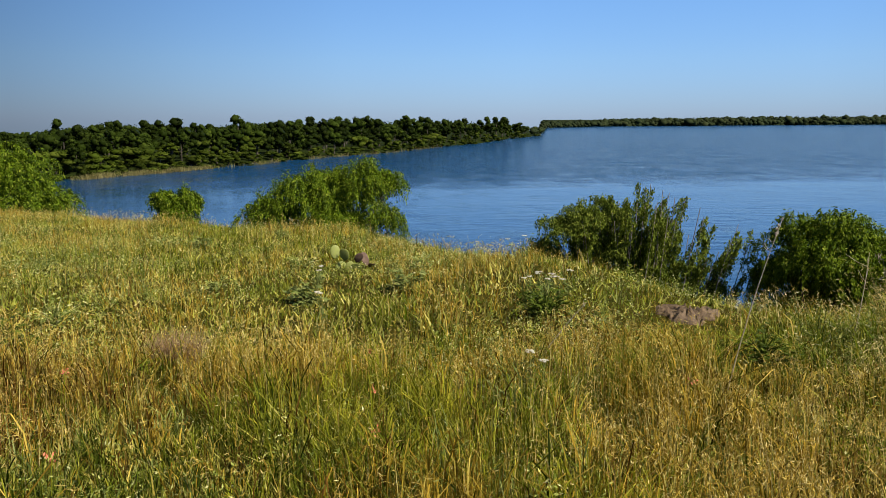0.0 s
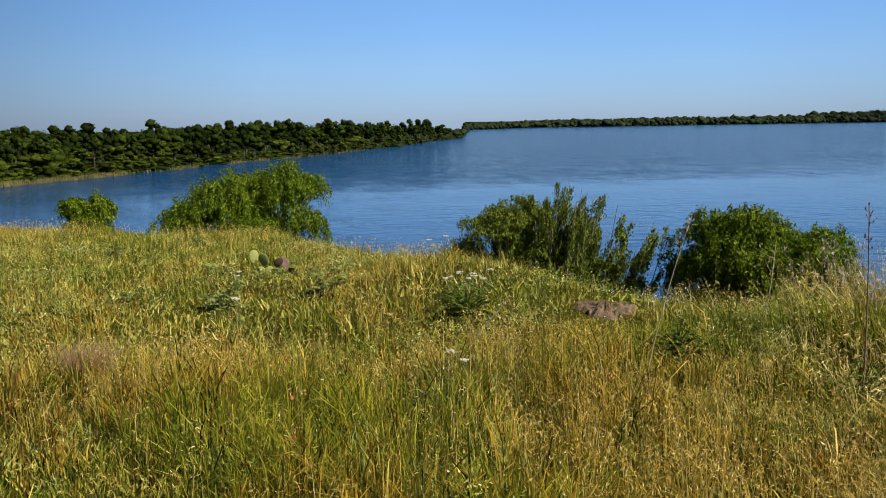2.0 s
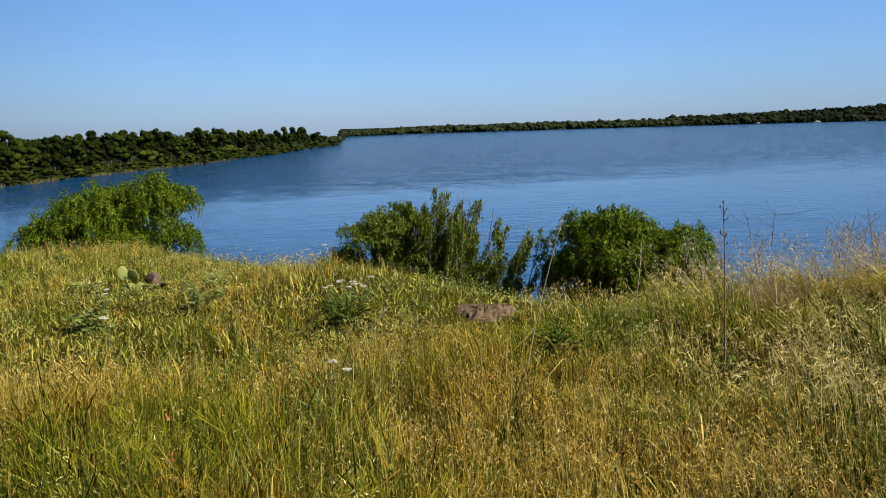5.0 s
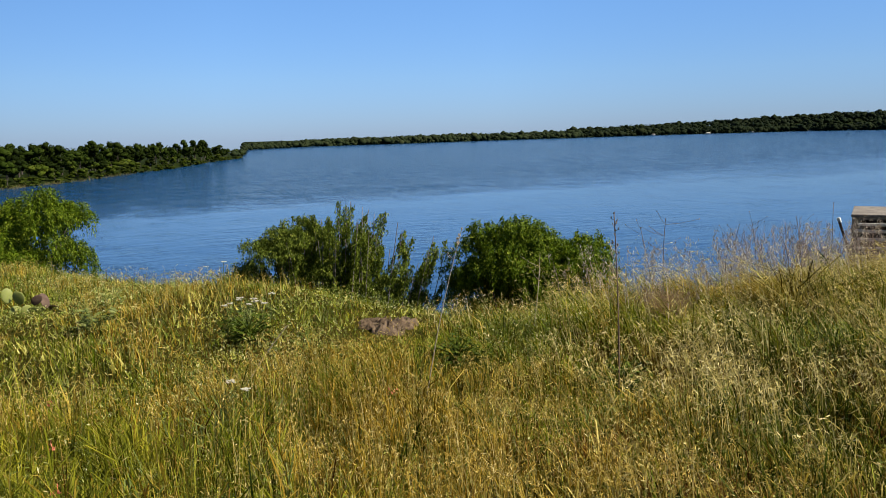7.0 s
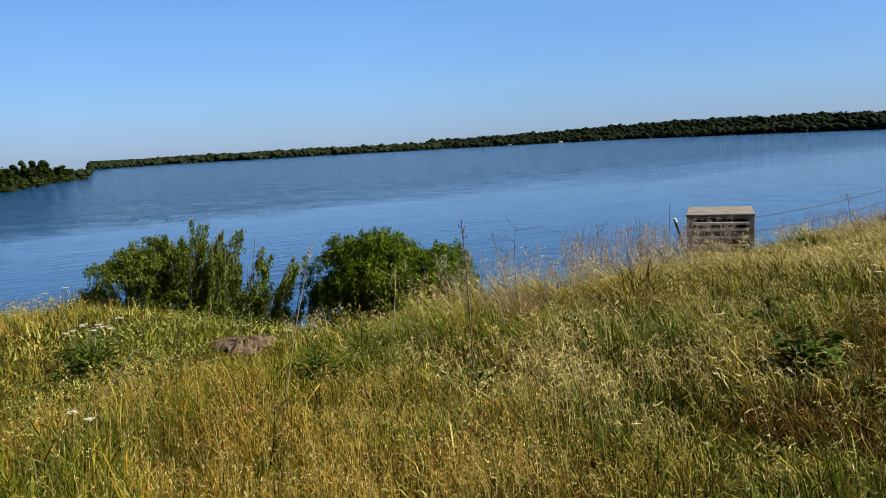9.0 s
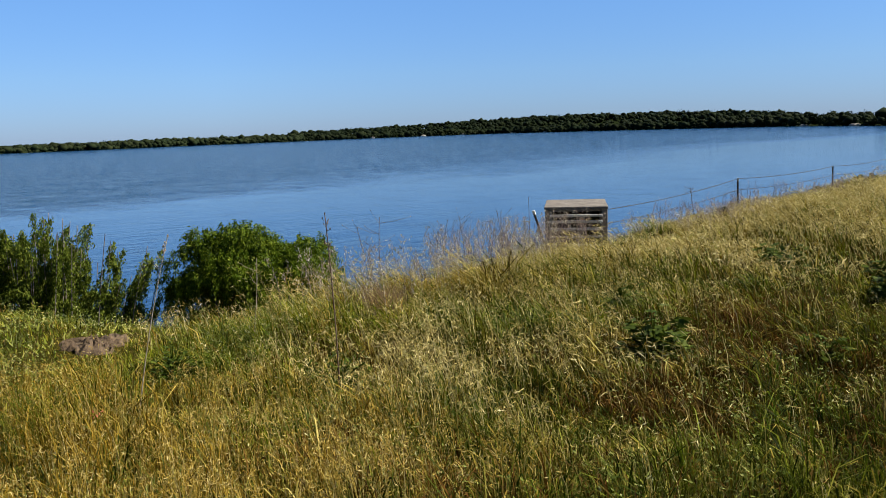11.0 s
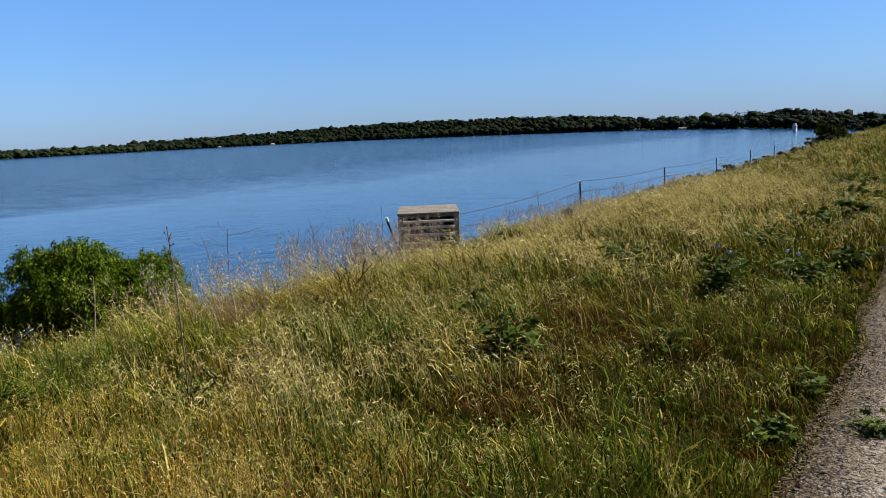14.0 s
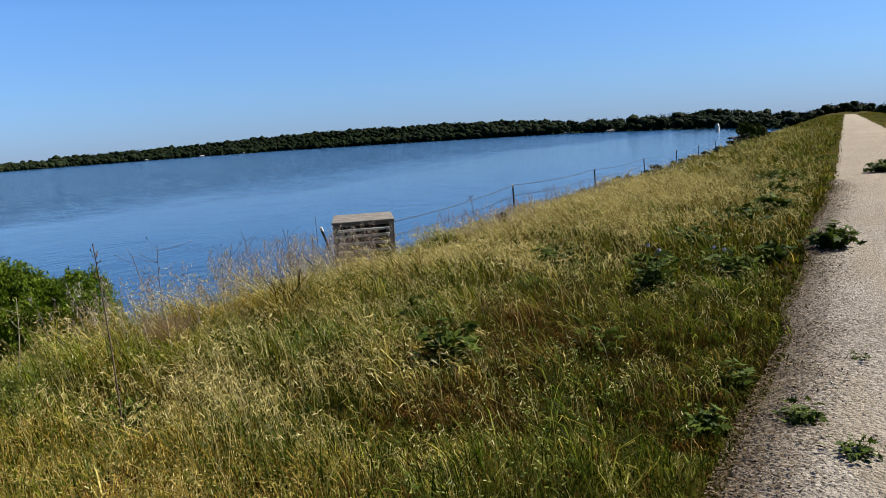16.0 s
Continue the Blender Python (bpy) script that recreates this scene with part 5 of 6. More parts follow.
def stalk(x, y, tall, mat, label, lean=(0.0, 0.0), twigs=7, spread=0.10, thick=0.006, head=0, head_mat=None, name="dead_stalk", from_top=0.35):
    z = float(ground_z(x, y))
    t = tagged(empty(name, x, y, z - 0.02), label, "dead plant" if mat in (DEADTWIG, PALETWIG) else "plant")
    tip = np.array([lean[0], lean[1], tall])
    s = np.linspace(0, 1, 9)[:, None]
    mid = tip / 2 + np.array([rng.normal(0, 0.03), rng.normal(0, 0.03), 0])
    pts = mid * 2 * s * (1 - s) + tip * s * s
    part("stem", arrays_to_mesh("stem", *tube(pts, np.linspace(thick, thick * 0.45, 9), 5)), mat, t)
    ends = [tip]
    for _ in range(twigs):
        f = rng.uniform(1 - from_top, 0.98)
        p = mid * 2 * f * (1 - f) + tip * f * f
        e = p + np.array([rng.normal(0, spread), rng.normal(0, spread), rng.uniform(0.03, 0.9) * spread * 1.4])
        ends.append(e)
        part("twig", arrays_to_mesh("twig", *tube([p, (p + e) / 2 + [0, 0, -0.01], e], [thick * 0.4, thick * 0.3, thick * 0.2], 4)), mat, t)
    if head:
        for e in ends:
            bm = bmesh.new()
            bmesh.ops.create_icosphere(bm, subdivisions=1, radius=0.0045, matrix=Matrix.Translation(e) @ Matrix.Diagonal((1, 1, 1.7, 1)))
            for v in bm.verts:
                v.co += Vector(rng.normal(0, 0.002, 3))
            part("seed_head", bm, head_mat or mat, t)
    return t


stalk(3.42, 3.70, 1.23, DEADTWIG, "tall dark dead weed stalk standing in the grass", (-0.03, 0.02), 14, 0.016, 0.006, 4, from_top=0.2)
for a, b, h, tw in ((5.6, 5.5, 0.95, 12), (5.9, 5.9, 0.85, 9), (6.6, 5.6, 0.8, 14), (7.2, 5.8, 0.8, 12), (7.6, 5.5, 0.75, 9), (8.2, 6.0, 0.8, 12), (6.2, 5.3, 0.72, 10)):
    stalk(a, b, h, DEADTWIG, "dry brown branching weed stalk on the bank edge", (rng.normal(0, 0.08), rng.normal(0, 0.08)), tw, 0.13, 0.005, 4, from_top=0.6)
stalk(2.40, 4.35, 1.16, PALETWIG, "tall thin straw-coloured weed stalk with a twiggy top", (0.18, -0.20), 9, 0.03, 0.0045, 3, from_top=0.22)
stalk(9.56, 6.56, 1.1, DEADTWIG, "thin dark dead stick beside the concrete box", (0.0, 0.0), 2, 0.03, 0.007)
stalk(12.55, 5.36, 0.70, DEADTWIG, "dead umbel stalk leaning by the wire fence", (-0.12, 0.1), 10, 0.07, 0.006, 6, from_top=0.2)
stalk(3.9, 5.3, 0.75, PALETWIG, "pale dry weed stalk with a few twigs", (0.1, 0.0), 5, 0.08, 0.005)
stalk(1.55, 5.4, 0.45, PALETWIG, "pale broken stem lying slantwise in the grass", (0.28, -0.16), 2, 0.04, 0.006)


def twig_thicket(x, y, across, tall, n):
    """Tangled reddish dead twigs at the edge of the bank."""
    z = float(ground_z(x, y))
    t = tagged(empty("twig_thicket", x, y, z), "tangled reddish-brown dead twigs beside the box", "dead plant", kind="stuff")
    pieces = []
    for _ in range(n):
        f = np.array([rng.uniform(-across, across), rng.normal(0, 0.25), 0])
        e = f + np.array([rng.normal(0, 0.16), rng.normal(0, 0.16), tall * rng.uniform(0.5, 1.1)])
        pieces.append(tube([f, (f + e) / 2 + rng.normal(0, 0.03, 3), e], [0.0045, 0.0035, 0.0015], 4))
        for _ in range(5):
            g = rng.uniform(0.4, 0.95)
            p = f * (1 - g) + e * g
            pieces.append(tube([p, p + np.array([rng.normal(0, 0.07), rng.normal(0, 0.07), rng.uniform(0.02, 0.13)])], [0.002, 0.001], 3))
    part("twigs", arrays_to_mesh("twigs", *joined(pieces)), plain("reddish_twigs", (0.16, 0.10, 0.085), (0.34, 0.26, 0.225), 20, 0.9, 0.0), t)
    t.rotation_euler[2] = radians(-20)
    return t


twig_thicket(8.6, 5.9, 1.0, 0.62, 150)
twig_thicket(13.8, 5.6, 1.6, 0.45, 50)
twig_thicket(17.6, 5.6, 2.0, 0.5, 50)


def cactus():
    x, y = 0.36, 9.4
    c = tagged(empty("prickly_pear", x, y, float(ground_z(x, y)) - 0.13), "prickly pear cactus with flat green and withered pads", "cactus")

    def pad(px, py, pz, w, h, lean, yaw, mat, label=""):
        bm = bmesh.new()
        bmesh.ops.create_icosphere(bm, subdivisions=3, radius=1)
        for v in bm.verts:
            k = 0.78 + 0.22 * (v.co.z + 1) / 2
            v.co = Vector((v.co.x * w / 2 * k, v.co.y * 0.012, v.co.z * h / 2 + h / 2)) * 0.85
        bm.transform(pose(px * 0.75, py, pz, lean, 0, yaw))
        ob = part("pad", bm, mat, c, label)
        ob.data.polygons.foreach_set("use_smooth", np.ones(len(ob.data.polygons), bool))
        return ob

    pad(-0.17, 0, 0.24, 0.15, 0.19, -6, 8, PAD)
    pad(-0.02, -0.03, 0.22, 0.16, 0.18, 14, -25, PAD)
    pad(-0.08, 0.03, 0.0, 0.19, 0.24, 0, 10, PAD)
    pad(0.17, -0.05, 0.20, 0.15, 0.16, 30, 20, PAD_DEAD, "withered brown pad")
    pad(0.15, -0.14, 0.10, 0.17, 0.17, 35, -10, PAD)
    pad(0.04, -0.16, 0.09, 0.15, 0.18, 12, 15, PAD)
    pad(0.24, -0.18, 0.07, 0.16, 0.15, 48, 35, PAD)
    pad(0.32, 0.0, 0.15, 0.16, 0.20, -25, 40, PAD_DEAD, "withered brown pad")
    pad(0.26, 0.04, 0.0, 0.17, 0.20, 40, 70, PAD_DEAD, "withered brown pad")
    pad(0.45, -0.06, 0.10, 0.17, 0.19, 50, -30, PAD_DEAD, "withered brown pad")


cactus()


def yarrow(x, y, tall, heads, spread):
    t = tagged(empty("yarrow", x, y, float(ground_z(x, y))), "white flat-topped yarrow flowers above feathery leaves", "flower", "yarrow in bloom")
    stems, leaves = [], []
    for k in range(heads):
        f = np.array([rng.normal(0, spread * 0.4), rng.normal(0, spread * 0.4), 0])
        e = f + np.array([rng.normal(0, spread * 0.5), rng.normal(0, spread * 0.4), tall * rng.uniform(0.85, 1.06)])
        stems.append(tube([f, (f + e) / 2 + rng.normal(0, 0.01, 3), e], [0.004, 0.003, 0.002], 4))
        a = rng.random(24)
        leaves.append((*leaf_quads(f + (e - f) * a[:, None] * 0.8 + rng.normal(0, 0.025, (24, 3)), rng.normal(size=(24, 3)) + [0, 0, 0.6], 0.07, 0.014), None))
        bm = bmesh.new()
        for _ in range(9):
            r, an = 0.026 * math.sqrt(rng.random()), rng.uniform(0, 6.28)
            bmesh.ops.create_icosphere(bm, subdivisions=1, radius=0.011, matrix=Matrix.Translation((e[0] + r * math.cos(an), e[1] + r * math.sin(an), e[2] + rng.uniform(-0.002, 0.004))) @ Matrix.Diagonal((1, 1, 0.45, 1)))
        part("flower_head", bm, PETAL_WHITE, t, "flat white flower head")
    part("stems", arrays_to_mesh("stems", *joined(stems)), GREYGREEN, t)
    part("leaves", arrays_to_mesh("leaves", *joined(leaves)), GREYGREEN, t)
    return t


yarrow(1.92, 6.7, 0.24, 10, 0.17)
yarrow(0.08, 8.3, 0.24, 3, 0.12)
yarrow(0.05, 6.2, 0.38, 2, 0.08)
yarrow(2.2, 8.6, 0.30, 2, 0.3)
yarrow(1.3, 4.4, 0.36, 2, 0.1)


def leafy_weed(x, y, tall, across, n, label, mat=BROADLEAF, flowers=0, leaf=0.13, flat=0.0, name="leafy_weed", flower_mat=None):
    """A rosette or bushy weed with broad toothed leaves on several stems."""
    z = float(ground_z(x, y)) + (0.02 if y < 0.3 else 0)
    t = tagged(empty(name, x, y, z, rng.uniform(0, 360)), label, "weed", "broad-leaved weeds")
    stems, pieces, tops = [], [], []
    for _ in range(n):
        a = rng.uniform(0, 2 * math.pi)
        out = across * math.sqrt(rng.random())
        e = np.array([out * math.cos(a), out * math.sin(a), tall * rng.uniform(0.35, 1.0) * (1 - 0.5 * out / across)])
        stems.append(tube([(0, 0, 0), e * [0.45, 0.45, 0.7], e], [0.006, 0.0045, 0.002], 4))
        tops.append(e)
        m = 9
        f = rng.uniform(0.25, 1.0, m)
        c = e * f[:, None] + rng.normal(0, 0.035, (m, 3))
        way = np.stack([np.cos(a) + rng.normal(0, 0.7, m), np.sin(a) + rng.normal(0, 0.7, m), rng.uniform(-0.5, 0.5, m)], -1)
        up = rng.normal(0, 0.45, (m, 3)) + [0, 0, 1]
        ln = rng.uniform(0.6, 1.3, m) * leaf
        pieces.append((*leaf_quads(c, way, ln, ln * 0.36, up), None))
        # lobes at each side of the leaf
        sd = unit(np.cross(unit(way), up))
        for sgn in (1, -1):
            for at in (-0.2, 0.08):
                pieces.append((*leaf_quads(c + unit(way) * (ln * at)[:, None] + sd * (ln * 0.17 * sgn)[:, None], sd * sgn + unit(way) * 0.6, ln * 0.36, ln * 0.16, up), None))
    part("stalk", arrays_to_mesh("stalk", *joined(stems)), mat, t)
    part("foliage", arrays_to_mesh("foliage", *joined(pieces)), mat, t)
    for e in sorted(tops, key=lambda e: -e[2])[:flowers]:
        bm = bmesh.new()
        bmesh.ops.create_icosphere(bm, subdivisions=2, radius=0.017, matrix=Matrix.Translation((e[0], e[1], e[2] + 0.03)))
        for v in bm.verts:
            v.co += Vector(rng.normal(0, 0.004, 3))
        part("flower_head", bm, flower_mat or PETAL_LILAC, t, "pale lilac flower head")
    return t


# weeds rooted in the track
leafy_weed(4.62, 0.12, 0.06, 0.13, 20, "low jagged-leaved weed growing in the gravel track", leaf=0.055)
leafy_weed(4.20, -0.14, 0.05, 0.11, 15, "low jagged-leaved weed growing in the gravel track", leaf=0.05)
leafy_weed(5.80, -0.17, 0.035, 0.055, 7, "tiny flat weed growing in the gravel track", leaf=0.04)
leafy_weed(10.5, 0.02, 0.36, 0.32, 30, "large broad-leaved weed spreading over the track's edge", leaf=0.17)
leafy_weed(22.5, -0.95, 0.45, 0.5, 26, "broad-leaved weed on the track", leaf=0.2)
leafy_weed(9.7, 0.65, 0.30, 0.25, 20, "dark green broad-leaved weed at the track's edge", leaf=0.15)
# thistles and dock in the sward
leafy_weed(7.7, 1.5, 0.56, 0.20, 24, "spiny green thistle with a pale lilac flower head", leaf=0.11, flowers=2, name="thistle")
leafy_weed(8.6, 0.98, 0.44, 0.28, 24, "green thistle with pale flower heads", leaf=0.11, flowers=2, name="thistle")
leafy_weed(8.9, 1.75, 0.38, 0.28, 18, "dark green spreading weed among dry grass", leaf=0.15)
leafy_weed(10.6, 1.6, 0.42, 0.38, 22, "dark green spreading weed among dry grass", leaf=0.16)
leafy_weed(12.6, 1.25, 0.42, 0.4, 22, "dark green spreading weed among dry grass", leaf=0.17)
leafy_weed(14.6, 1.0, 0.40, 0.4, 20, "green spreading weed among dry grass", leaf=0.18)
leafy_weed(16.8, 1.1, 0.50, 0.5, 22, "dark green spreading weed among dry grass", leaf=0.18)
leafy_weed(20.0, 1.2, 0.52, 0.6, 22, "dark green spreading weed among dry grass", leaf=0.2)
leafy_weed(6.4, 3.3, 0.42, 0.28, 22, "dark green weed in the bleached grass", leaf=0.11)
leafy_weed(9.4, 3.0, 0.46, 0.34, 24, "dark green weed in the bleached grass", leaf=0.13)
leafy_weed(5.15, 2.42, 0.46, 0.28, 24, "low dark green weed in the dry grass", leaf=0.12)
leafy_weed(5.7, 1.48, 0.34, 0.16, 14, "low dark green weed in the dry grass", leaf=0.10)
leafy_weed(3.55, 3.85, 0.36, 0.30, 34, "patch of bright green leafy weed in the oats", leaf=0.05)
leafy_weed(3.0, 4.95, 0.30, 0.26, 60, "dark green weedy tussock with a shaded hollow", leaf=0.05)
leafy_weed(-2.3, 6.2, 0.40, 0.25, 24, "dark green leafy weed in the meadow", leaf=0.12)
leafy_weed(-1.0, 5.2, 0.34, 0.22, 18, "green weed below a pinkish grass tuft", leaf=0.09)
leafy_weed(0.85, 7.6, 0.30, 0.20, 18, "grey-green leafy weed with pale stems", GREYGREEN, leaf=0.08, name="silvery_weed")
leafy_weed(-0.1, 7.6, 0.28, 0.20, 20, "grey-green leafy weed with pale stems", GREYGREEN, leaf=0.08, name="silvery_weed")
leafy_weed(1.85, 6.25, 0.34, 0.28, 40, "green leafy weed below the yarrow", leaf=0.05)
leafy_weed(5.1, 0.52, 0.16, 0.13, 12, "small pale-leaved weed at the track's edge", leaf=0.08)
leafy_weed(4.3, 0.58, 0.14, 0.13, 12, "small pale-leaved weed at the track's edge", leaf=0.08)


def fence_scrub():
    """Low dark brush along the foot of the fence."""
    first = tagged(empty("scrub_bush", 0, 0, 0), "low dark brushy scrub under the wire fence", "bush", "scrub along the fence")
    crown, trunk = tree_meshes(0.75, 0.42, 9, 80, 0.07)
    part("trunk", trunk, BARK, first)
    part("crown", crown, WOODS_LIGHT, first)
    for k in range(24):
        x = 14.5 + 46 * (k / 23) ** 1.3 + rng.uniform(-0.8, 0.8)
        y = 5.75 + rng.normal(0, 0.22)
        g = rng.uniform(0.22, 0.42) * (1 + 0.012 * x)
        m = pose(x, y, float(ground_z(x, y)) - 0.03, 0, 0, rng.uniform(0, 360)) @ Matrix.Diagonal((g * 1.2, g, g * rng.uniform(0.7, 1.0), 1))
        if k:
            copy_thing(first, m)
        else:
            start = m
    first.matrix_basis = start


fence_scrub()


# leafy herb clumps scattered over the meadow
for k in range(22):
    hx, hy = rng.uniform(-5.5, 3.2), rng.uniform(6.3, 14.5)
    if edge_run(hx, hy) < -0.4 and abs(hx - 0.4) > 0.5:
        leafy_weed(hx, hy, rng.uniform(0.20, 0.34), rng.uniform(0.14, 0.26), int(rng.integers(18, 34)), "clump of small-leaved green herbs in the meadow", FORB if k % 3 else GREYGREEN, leaf=0.045, name="herb_clump")


def paintbrush(x, y, tall):
    t = tagged(empty("paintbrush_flower", x, y, float(ground_z(x, y))), "small coral-red wildflower among the grass", "flower", "coral-red wildflowers")
    part("stem", arrays_to_mesh("stem", *tube([(0, 0, 0), (0.01, 0, tall * 0.6), (0.015, 0.01, tall)], [0.003, 0.003, 0.002], 4)), GREEN, t)
    n = 10
    c = np.array([0.015, 0.01, tall]) + rng.normal(0, 0.012, (n, 3)) + [0, 0, 0.01]
    v, q = leaf_quads(c, rng.normal(0, 0.6, (n, 3)) + [0, 0, 1], 0.022, 0.009)
    part("petals", arrays_to_mesh("petals", v, q), PETAL_RED, t)


for a, b, h in ((0.25, 3.85, 0.30), (0.24, 3.45, 0.26), (-1.10, 3.35, 0.26), (1.95, 3.9, 0.3), (-1.4, 4.6, 0.3), (0.3, 4.9, 0.28)):
    paintbrush(a, b, h)


def haze_tuft(x, y, r, tall):
    """A tuft of very fine pinkish seed hairs."""
    n = 2600
    a, rr = rng.uniform(0, 6.28, n), r * np.sqrt(rng.random(n)) * 0.6
    base = np.stack([rr * np.cos(a), rr * np.sin(a), 0 * a], -1)
    lean = np.stack([np.cos(a), np.sin(a)], -1) * rr[:, None] * 0.8 + rng.normal(0, 0.06, (n, 2))
    v, q, t = blades(base, rng.uniform(0.6, 1.0, n) * tall, np.full(n, 0.0018), lean)
    ob = mesh_thing("feathery_tuft", arrays_to_mesh("feathery_tuft", v, q, t), leaf_material("pinkish_hairs", [(0.0, (0.24, 0.145, 0.085)), (1.0, (0.40, 0.28, 0.17))], 0.3))
    ob.location = (x, y, float(ground_z(x, y)))
    return tagged(ob, "feathery pinkish-brown grass tuft", "grass tuft")


haze_tuft(-0.92, 5.45, 0.20, 0.36)
haze_tuft(5.1, 5.0, 0.25, 0.45)


def dirt_scar():
    """A low bare hump of sandy earth at the bank's edge."""
    n, k = 40, 8
    a = np.arange(n) / n * 2 * np.pi
    v = [(3.0, 6.1, float(ground_z(3.0, 6.1)) + 0.035)]
    for j in range(1, k + 1):
        f = j / k
        for t in a:
            wob = 1 + 0.25 * math.sin(3 * t + 1) + 0.12 * math.sin(7 * t)
            x, y = 3.0 + 0.28 * f * wob * math.cos(t), 6.1 + 0.22 * f * wob * math.sin(t)
            v.append((x, y, float(ground_z(x, y)) + 0.035 * (1 - f * f) - 0.05 * (j == k) + rng.normal(0, 0.028)))
    q = [(1 + (j - 1) * n + i, 1 + (j - 1) * n + (i + 1) % n, 1 + j * n + (i + 1) % n, 1 + j * n + i) for j in range(1, k) for i in range(n)]
    t = [(0, 1 + i, 1 + (i + 1) % n) for i in range(n)]
    q = [r[::-1] for r in q]
    ob = mesh_thing("dirt_mound", arrays_to_mesh("dirt_mound", np.array(v), np.array(q), np.array(t)), SAND, True)
    return tagged(ob, "bare hump of pinkish sandy dirt in the grass", "dirt mound")


dirt_scar()


def gravel_stones(n, x0, x1, big):
    x, y = rng.uniform(x0, x1, n), rng.uniform(ROAD_R, 0.5, n)
    keep = y < road_left(x) - 0.0
    x, y = x[keep], y[keep]
    n = len(x)
    s = big * rng.uniform(0.4, 1.0, n) ** 1.5
    o = np.array([(1, 0, 0), (-1, 0, 0), (0, 1, 0), (0, -1, 0), (0, 0, 1), (0, 0, -1)], float)
    sc = rng.uniform(0.6, 1.2, (n, 1, 3)) * s[:, None, None] * [1, 1, 0.6]
    sk = rng.normal(0, 0.25, (n, 6, 3)) * s[:, None, None]
    v = o[None] * sc + sk + np.stack([x, y, 0.022 + s * 0.15], -1)[:, None]
    f = np.array([(0, 2, 4), (2, 1, 4), (1, 3, 4), (3, 0, 4), (2, 0, 5), (1, 2, 5), (3, 1, 5), (0, 3, 5)])
    t = (np.arange(n)[:, None, None] * 6 + f[None]).reshape(-1, 3)
    return v.reshape(-1, 3), None, t


tagged(mesh_thing("gravel", arrays_to_mesh("gravel", *joined([gravel_stones(13000, 1.0, 8.0, 0.0105), gravel_stones(5000, 8.0, 20.0, 0.016)])), PEBBLE), "loose pale crushed gravel on the track", "gravel", kind="stuff")


def tower():
    """The pale outlet tower standing in the water at the far end of the dam."""
    az, d = 82.45, 400.0
    t = tagged(empty("outlet_tower", d * math.sin(radians(az)), d * math.cos(radians(az)), WATER_Z - 0.5, -12), "pale concrete outlet tower standing in the lake", "tower")
    part("shaft", box_bm(-0.8, -0.8, 0, 0.8, 0.8, 2.5, 0.1), WHITEWASH, t)
    part("platform", box_bm(-1.05, -1.05, 2.5, 1.05, 1.05, 2.7, 0.05), WHITEWASH, t)
    part("hut", box_bm(-0.55, -0.55, 2.7, 0.55, 0.55, 3.8, 0.05), WHITEWASH, t)
    return t


tower()


def verge_litter():
    """Dry straw and dead leaves lying along the edge of the track."""
    n = 36000
    x = 22 * rng.random(n) ** 1.6 - 1.5
    y = road_left(x) - np.abs(rng.normal(0, 0.20, n)) + 0.06
    c = np.stack([x, y, 0.03 + rng.uniform(0, 0.02, n)], -1)
    v, q = leaf_quads(c, rng.normal(size=(n, 3)) * [1, 1, 0.15], rng.uniform(0.012, 0.045, n), rng.uniform(0.004, 0.012, n), rng.normal(0, 0.3, (n, 3)) + [0, 0, 1])
    tagged(mesh_thing("straw_litter", arrays_to_mesh("straw_litter", v, q), leaf_material("litter", [(0.0, (0.045, 0.03, 0.018)), (0.6, (0.12, 0.085, 0.052)), (1.0, (0.24, 0.185, 0.115))], 0.0)), "brown straw and leaf litter along the track's edge", "litter", kind="stuff")


verge_litter()


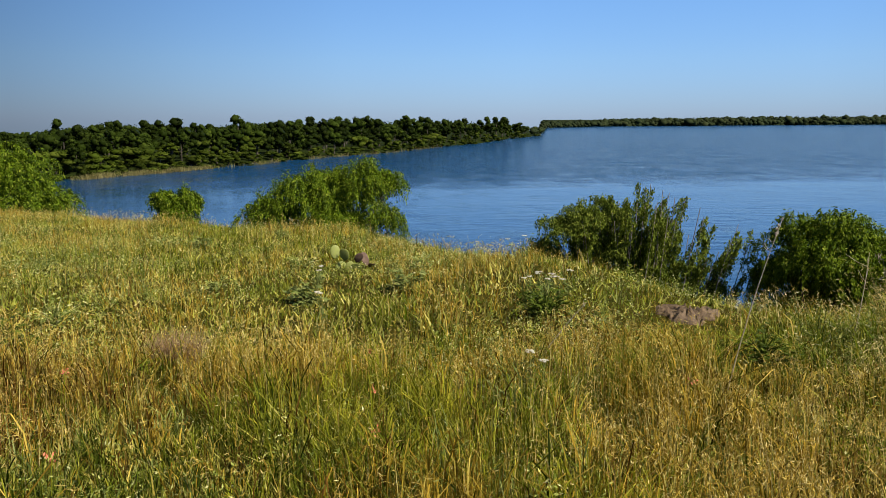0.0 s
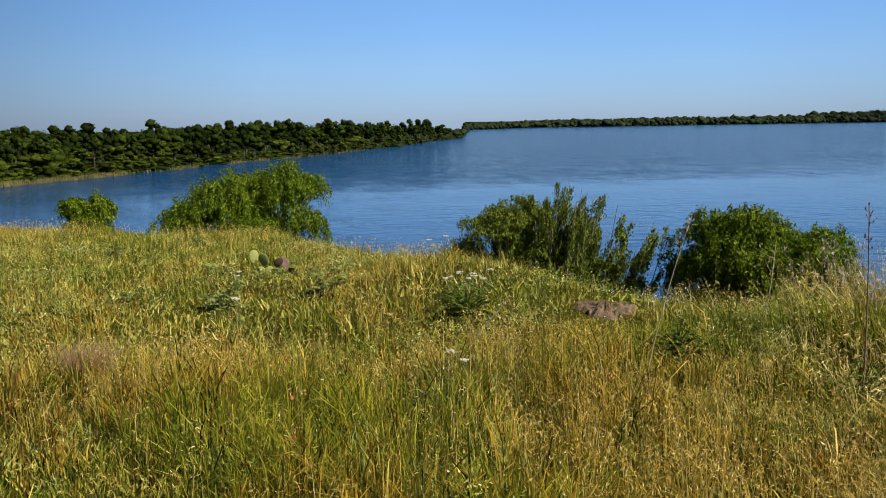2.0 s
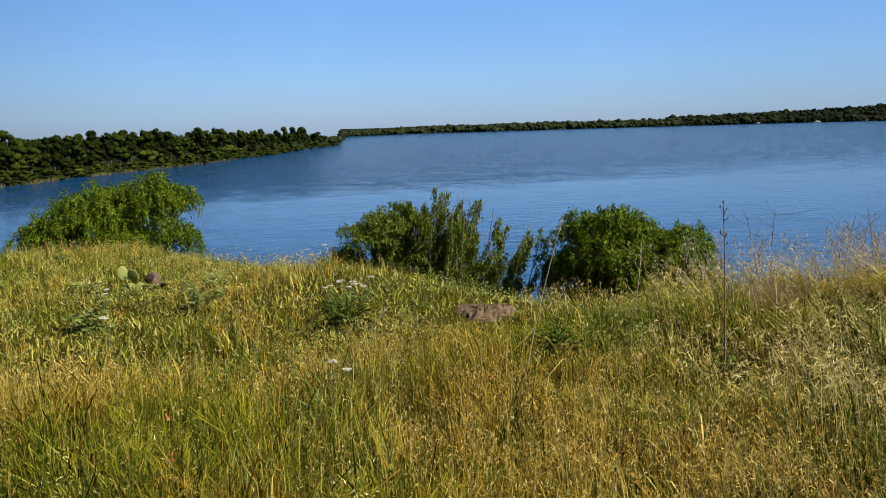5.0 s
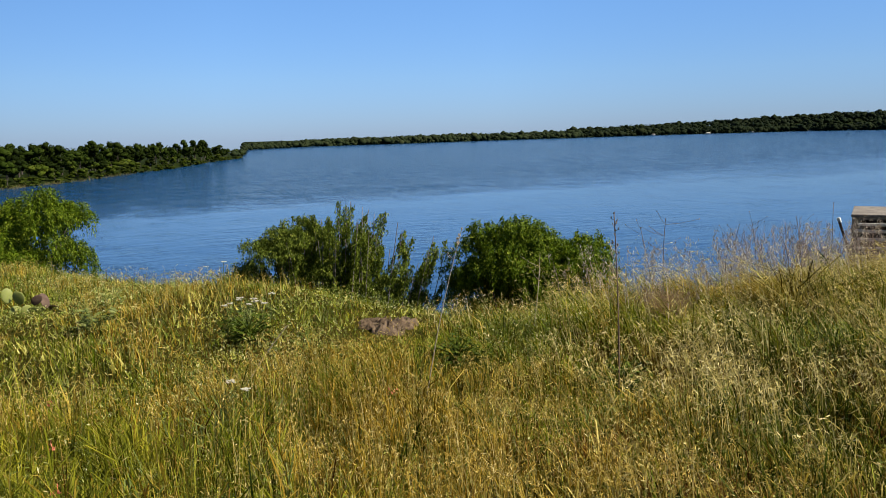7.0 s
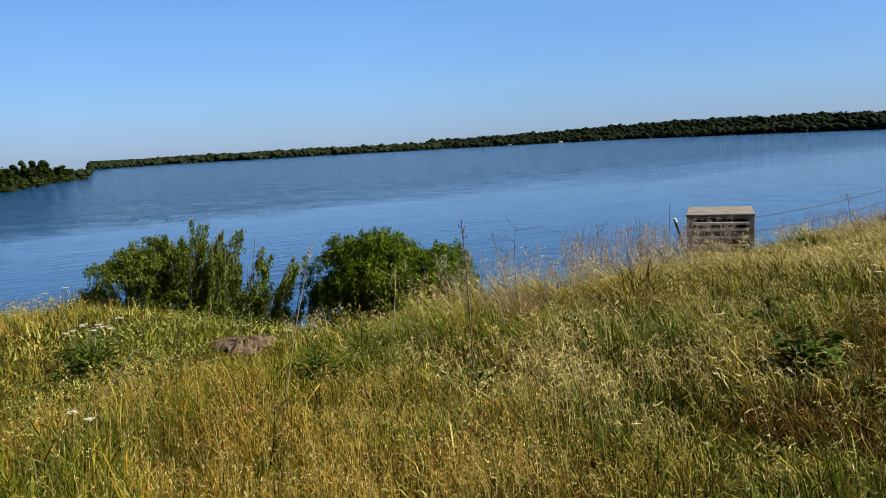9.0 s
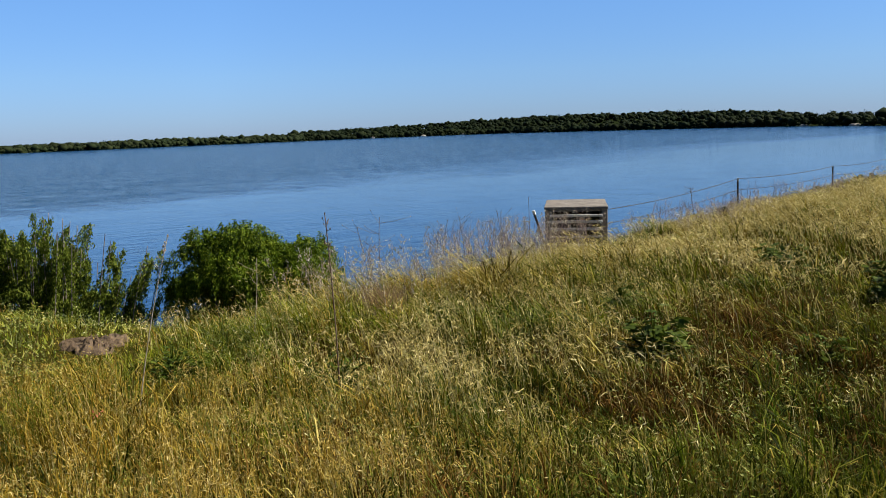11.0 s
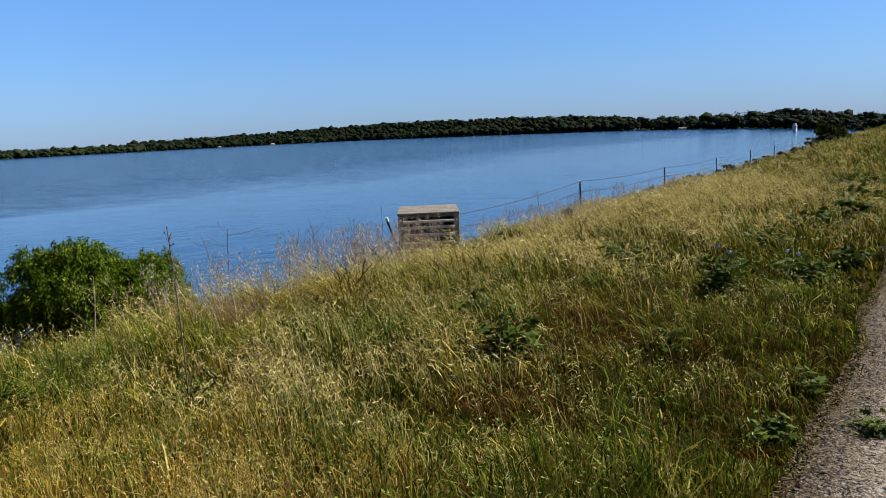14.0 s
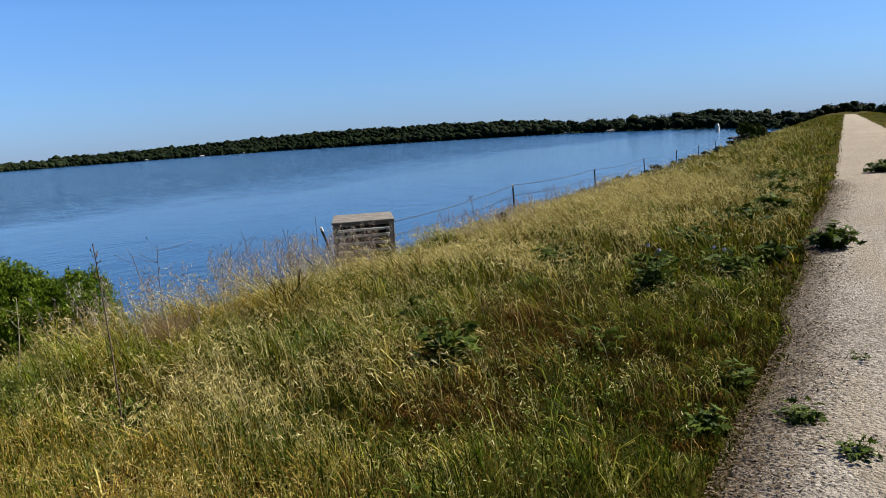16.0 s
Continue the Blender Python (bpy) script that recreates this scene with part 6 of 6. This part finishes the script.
def far_house():
    """A small pale house among the trees across the lake."""
    az, d = 37.2, 985.0
    x, y = d * math.sin(radians(az)), d * math.cos(radians(az))
    h = tagged(empty("house", x, y, float(ground_z(x, y)) - 0.5, -az), "small pale house among trees on the far shore", "house")
    part("wall", box_bm(-7, -4, 0, 7, 4, 3.2, 0.05), CONCRETE, h)
    bm = bmesh.new()
    v = [bm.verts.new(p) for p in ((-7.6, -4.6, 3.2), (7.6, -4.6, 3.2), (7.6, 4.6, 3.2), (-7.6, 4.6, 3.2), (-7.6, 0, 5.0), (7.6, 0, 5.0))]
    for f in ((0, 1, 5, 4), (3, 4, 5, 2), (0, 4, 3), (1, 2, 5), (0, 3, 2, 1)):
        bm.faces.new([v[k] for k in f])
    part("roof", bm, CONCRETE, h)
    for xx in (-4.2, 0, 4.2):
        part("window", box_bm(xx - 0.8, -4.06, 1.0, xx + 0.8, -3.98, 2.4), DARKINSIDE, h)
    return h


far_house()


def rock_spit(az0, az1, d, wide):
    """A low dark spit of rocks just above the water."""
    a = np.radians(np.linspace(az0, az1, 40))
    pieces = []
    for k in a:
        for _ in range(3):
            r = d + rng.normal(0, wide * 0.4)
            c = np.array([r * math.sin(k), r * math.cos(k), WATER_Z + rng.uniform(-0.1, 0.15)])
            s = rng.uniform(0.5, 1.1) * wide * 0.5
            o = np.array([(1, 0, 0), (-1, 0, 0), (0, 1, 0), (0, -1, 0), (0, 0, 0.6), (0, 0, -0.6)]) * s * rng.uniform(0.7, 1.3, (6, 1))
            f = np.array([(0, 2, 4), (2, 1, 4), (1, 3, 4), (3, 0, 4), (2, 0, 5), (1, 2, 5), (3, 1, 5), (0, 3, 5)])
            pieces.append((c + o, None, f))
    ob = mesh_thing("rock_spit", arrays_to_mesh("rock_spit", *joined(pieces)), DARKINSIDE)
    return tagged(ob, "low dark spit of rocks reaching into the lake", "rocks", kind="stuff")


rock_spit(83.2, 87.0, 245, 1.6)
rock_spit(84.2, 87.5, 190, 1.2)

# pale boulders at the foot of the far woods
for az in (44.0, 47.5, 50.2, 53.8, 56.1, 58.6, 61.3, 64.9, 67.7, 70.2, 72.6, 75.5):
    d = float(np.interp(az, SHORE_AZ, SHORE_D)) + 2
    bm = bmesh.new()
    bmesh.ops.create_icosphere(bm, subdivisions=2, radius=1)
    wide = rng.uniform(2.5, 6.5)
    for v in bm.verts:
        v.co = Vector((v.co.x * wide, v.co.y * 2, v.co.z * 1.5)) * (1 + 0.25 * noise.noise(v.co * 1.7 + Vector((az, 0, 0))))
    me = bpy.data.meshes.new("shore_rock")
    bm.to_mesh(me)
    bm.free()
    rock = mesh_thing("shore_rock", me, STONE)
    rock.matrix_basis = pose(d * math.sin(radians(az)), d * math.cos(radians(az)), WATER_Z + 0.6, 0, 0, -az)
    tagged(rock, "pale eroded bank of rock at the far waterline", "rock", "rocks along the far shore")
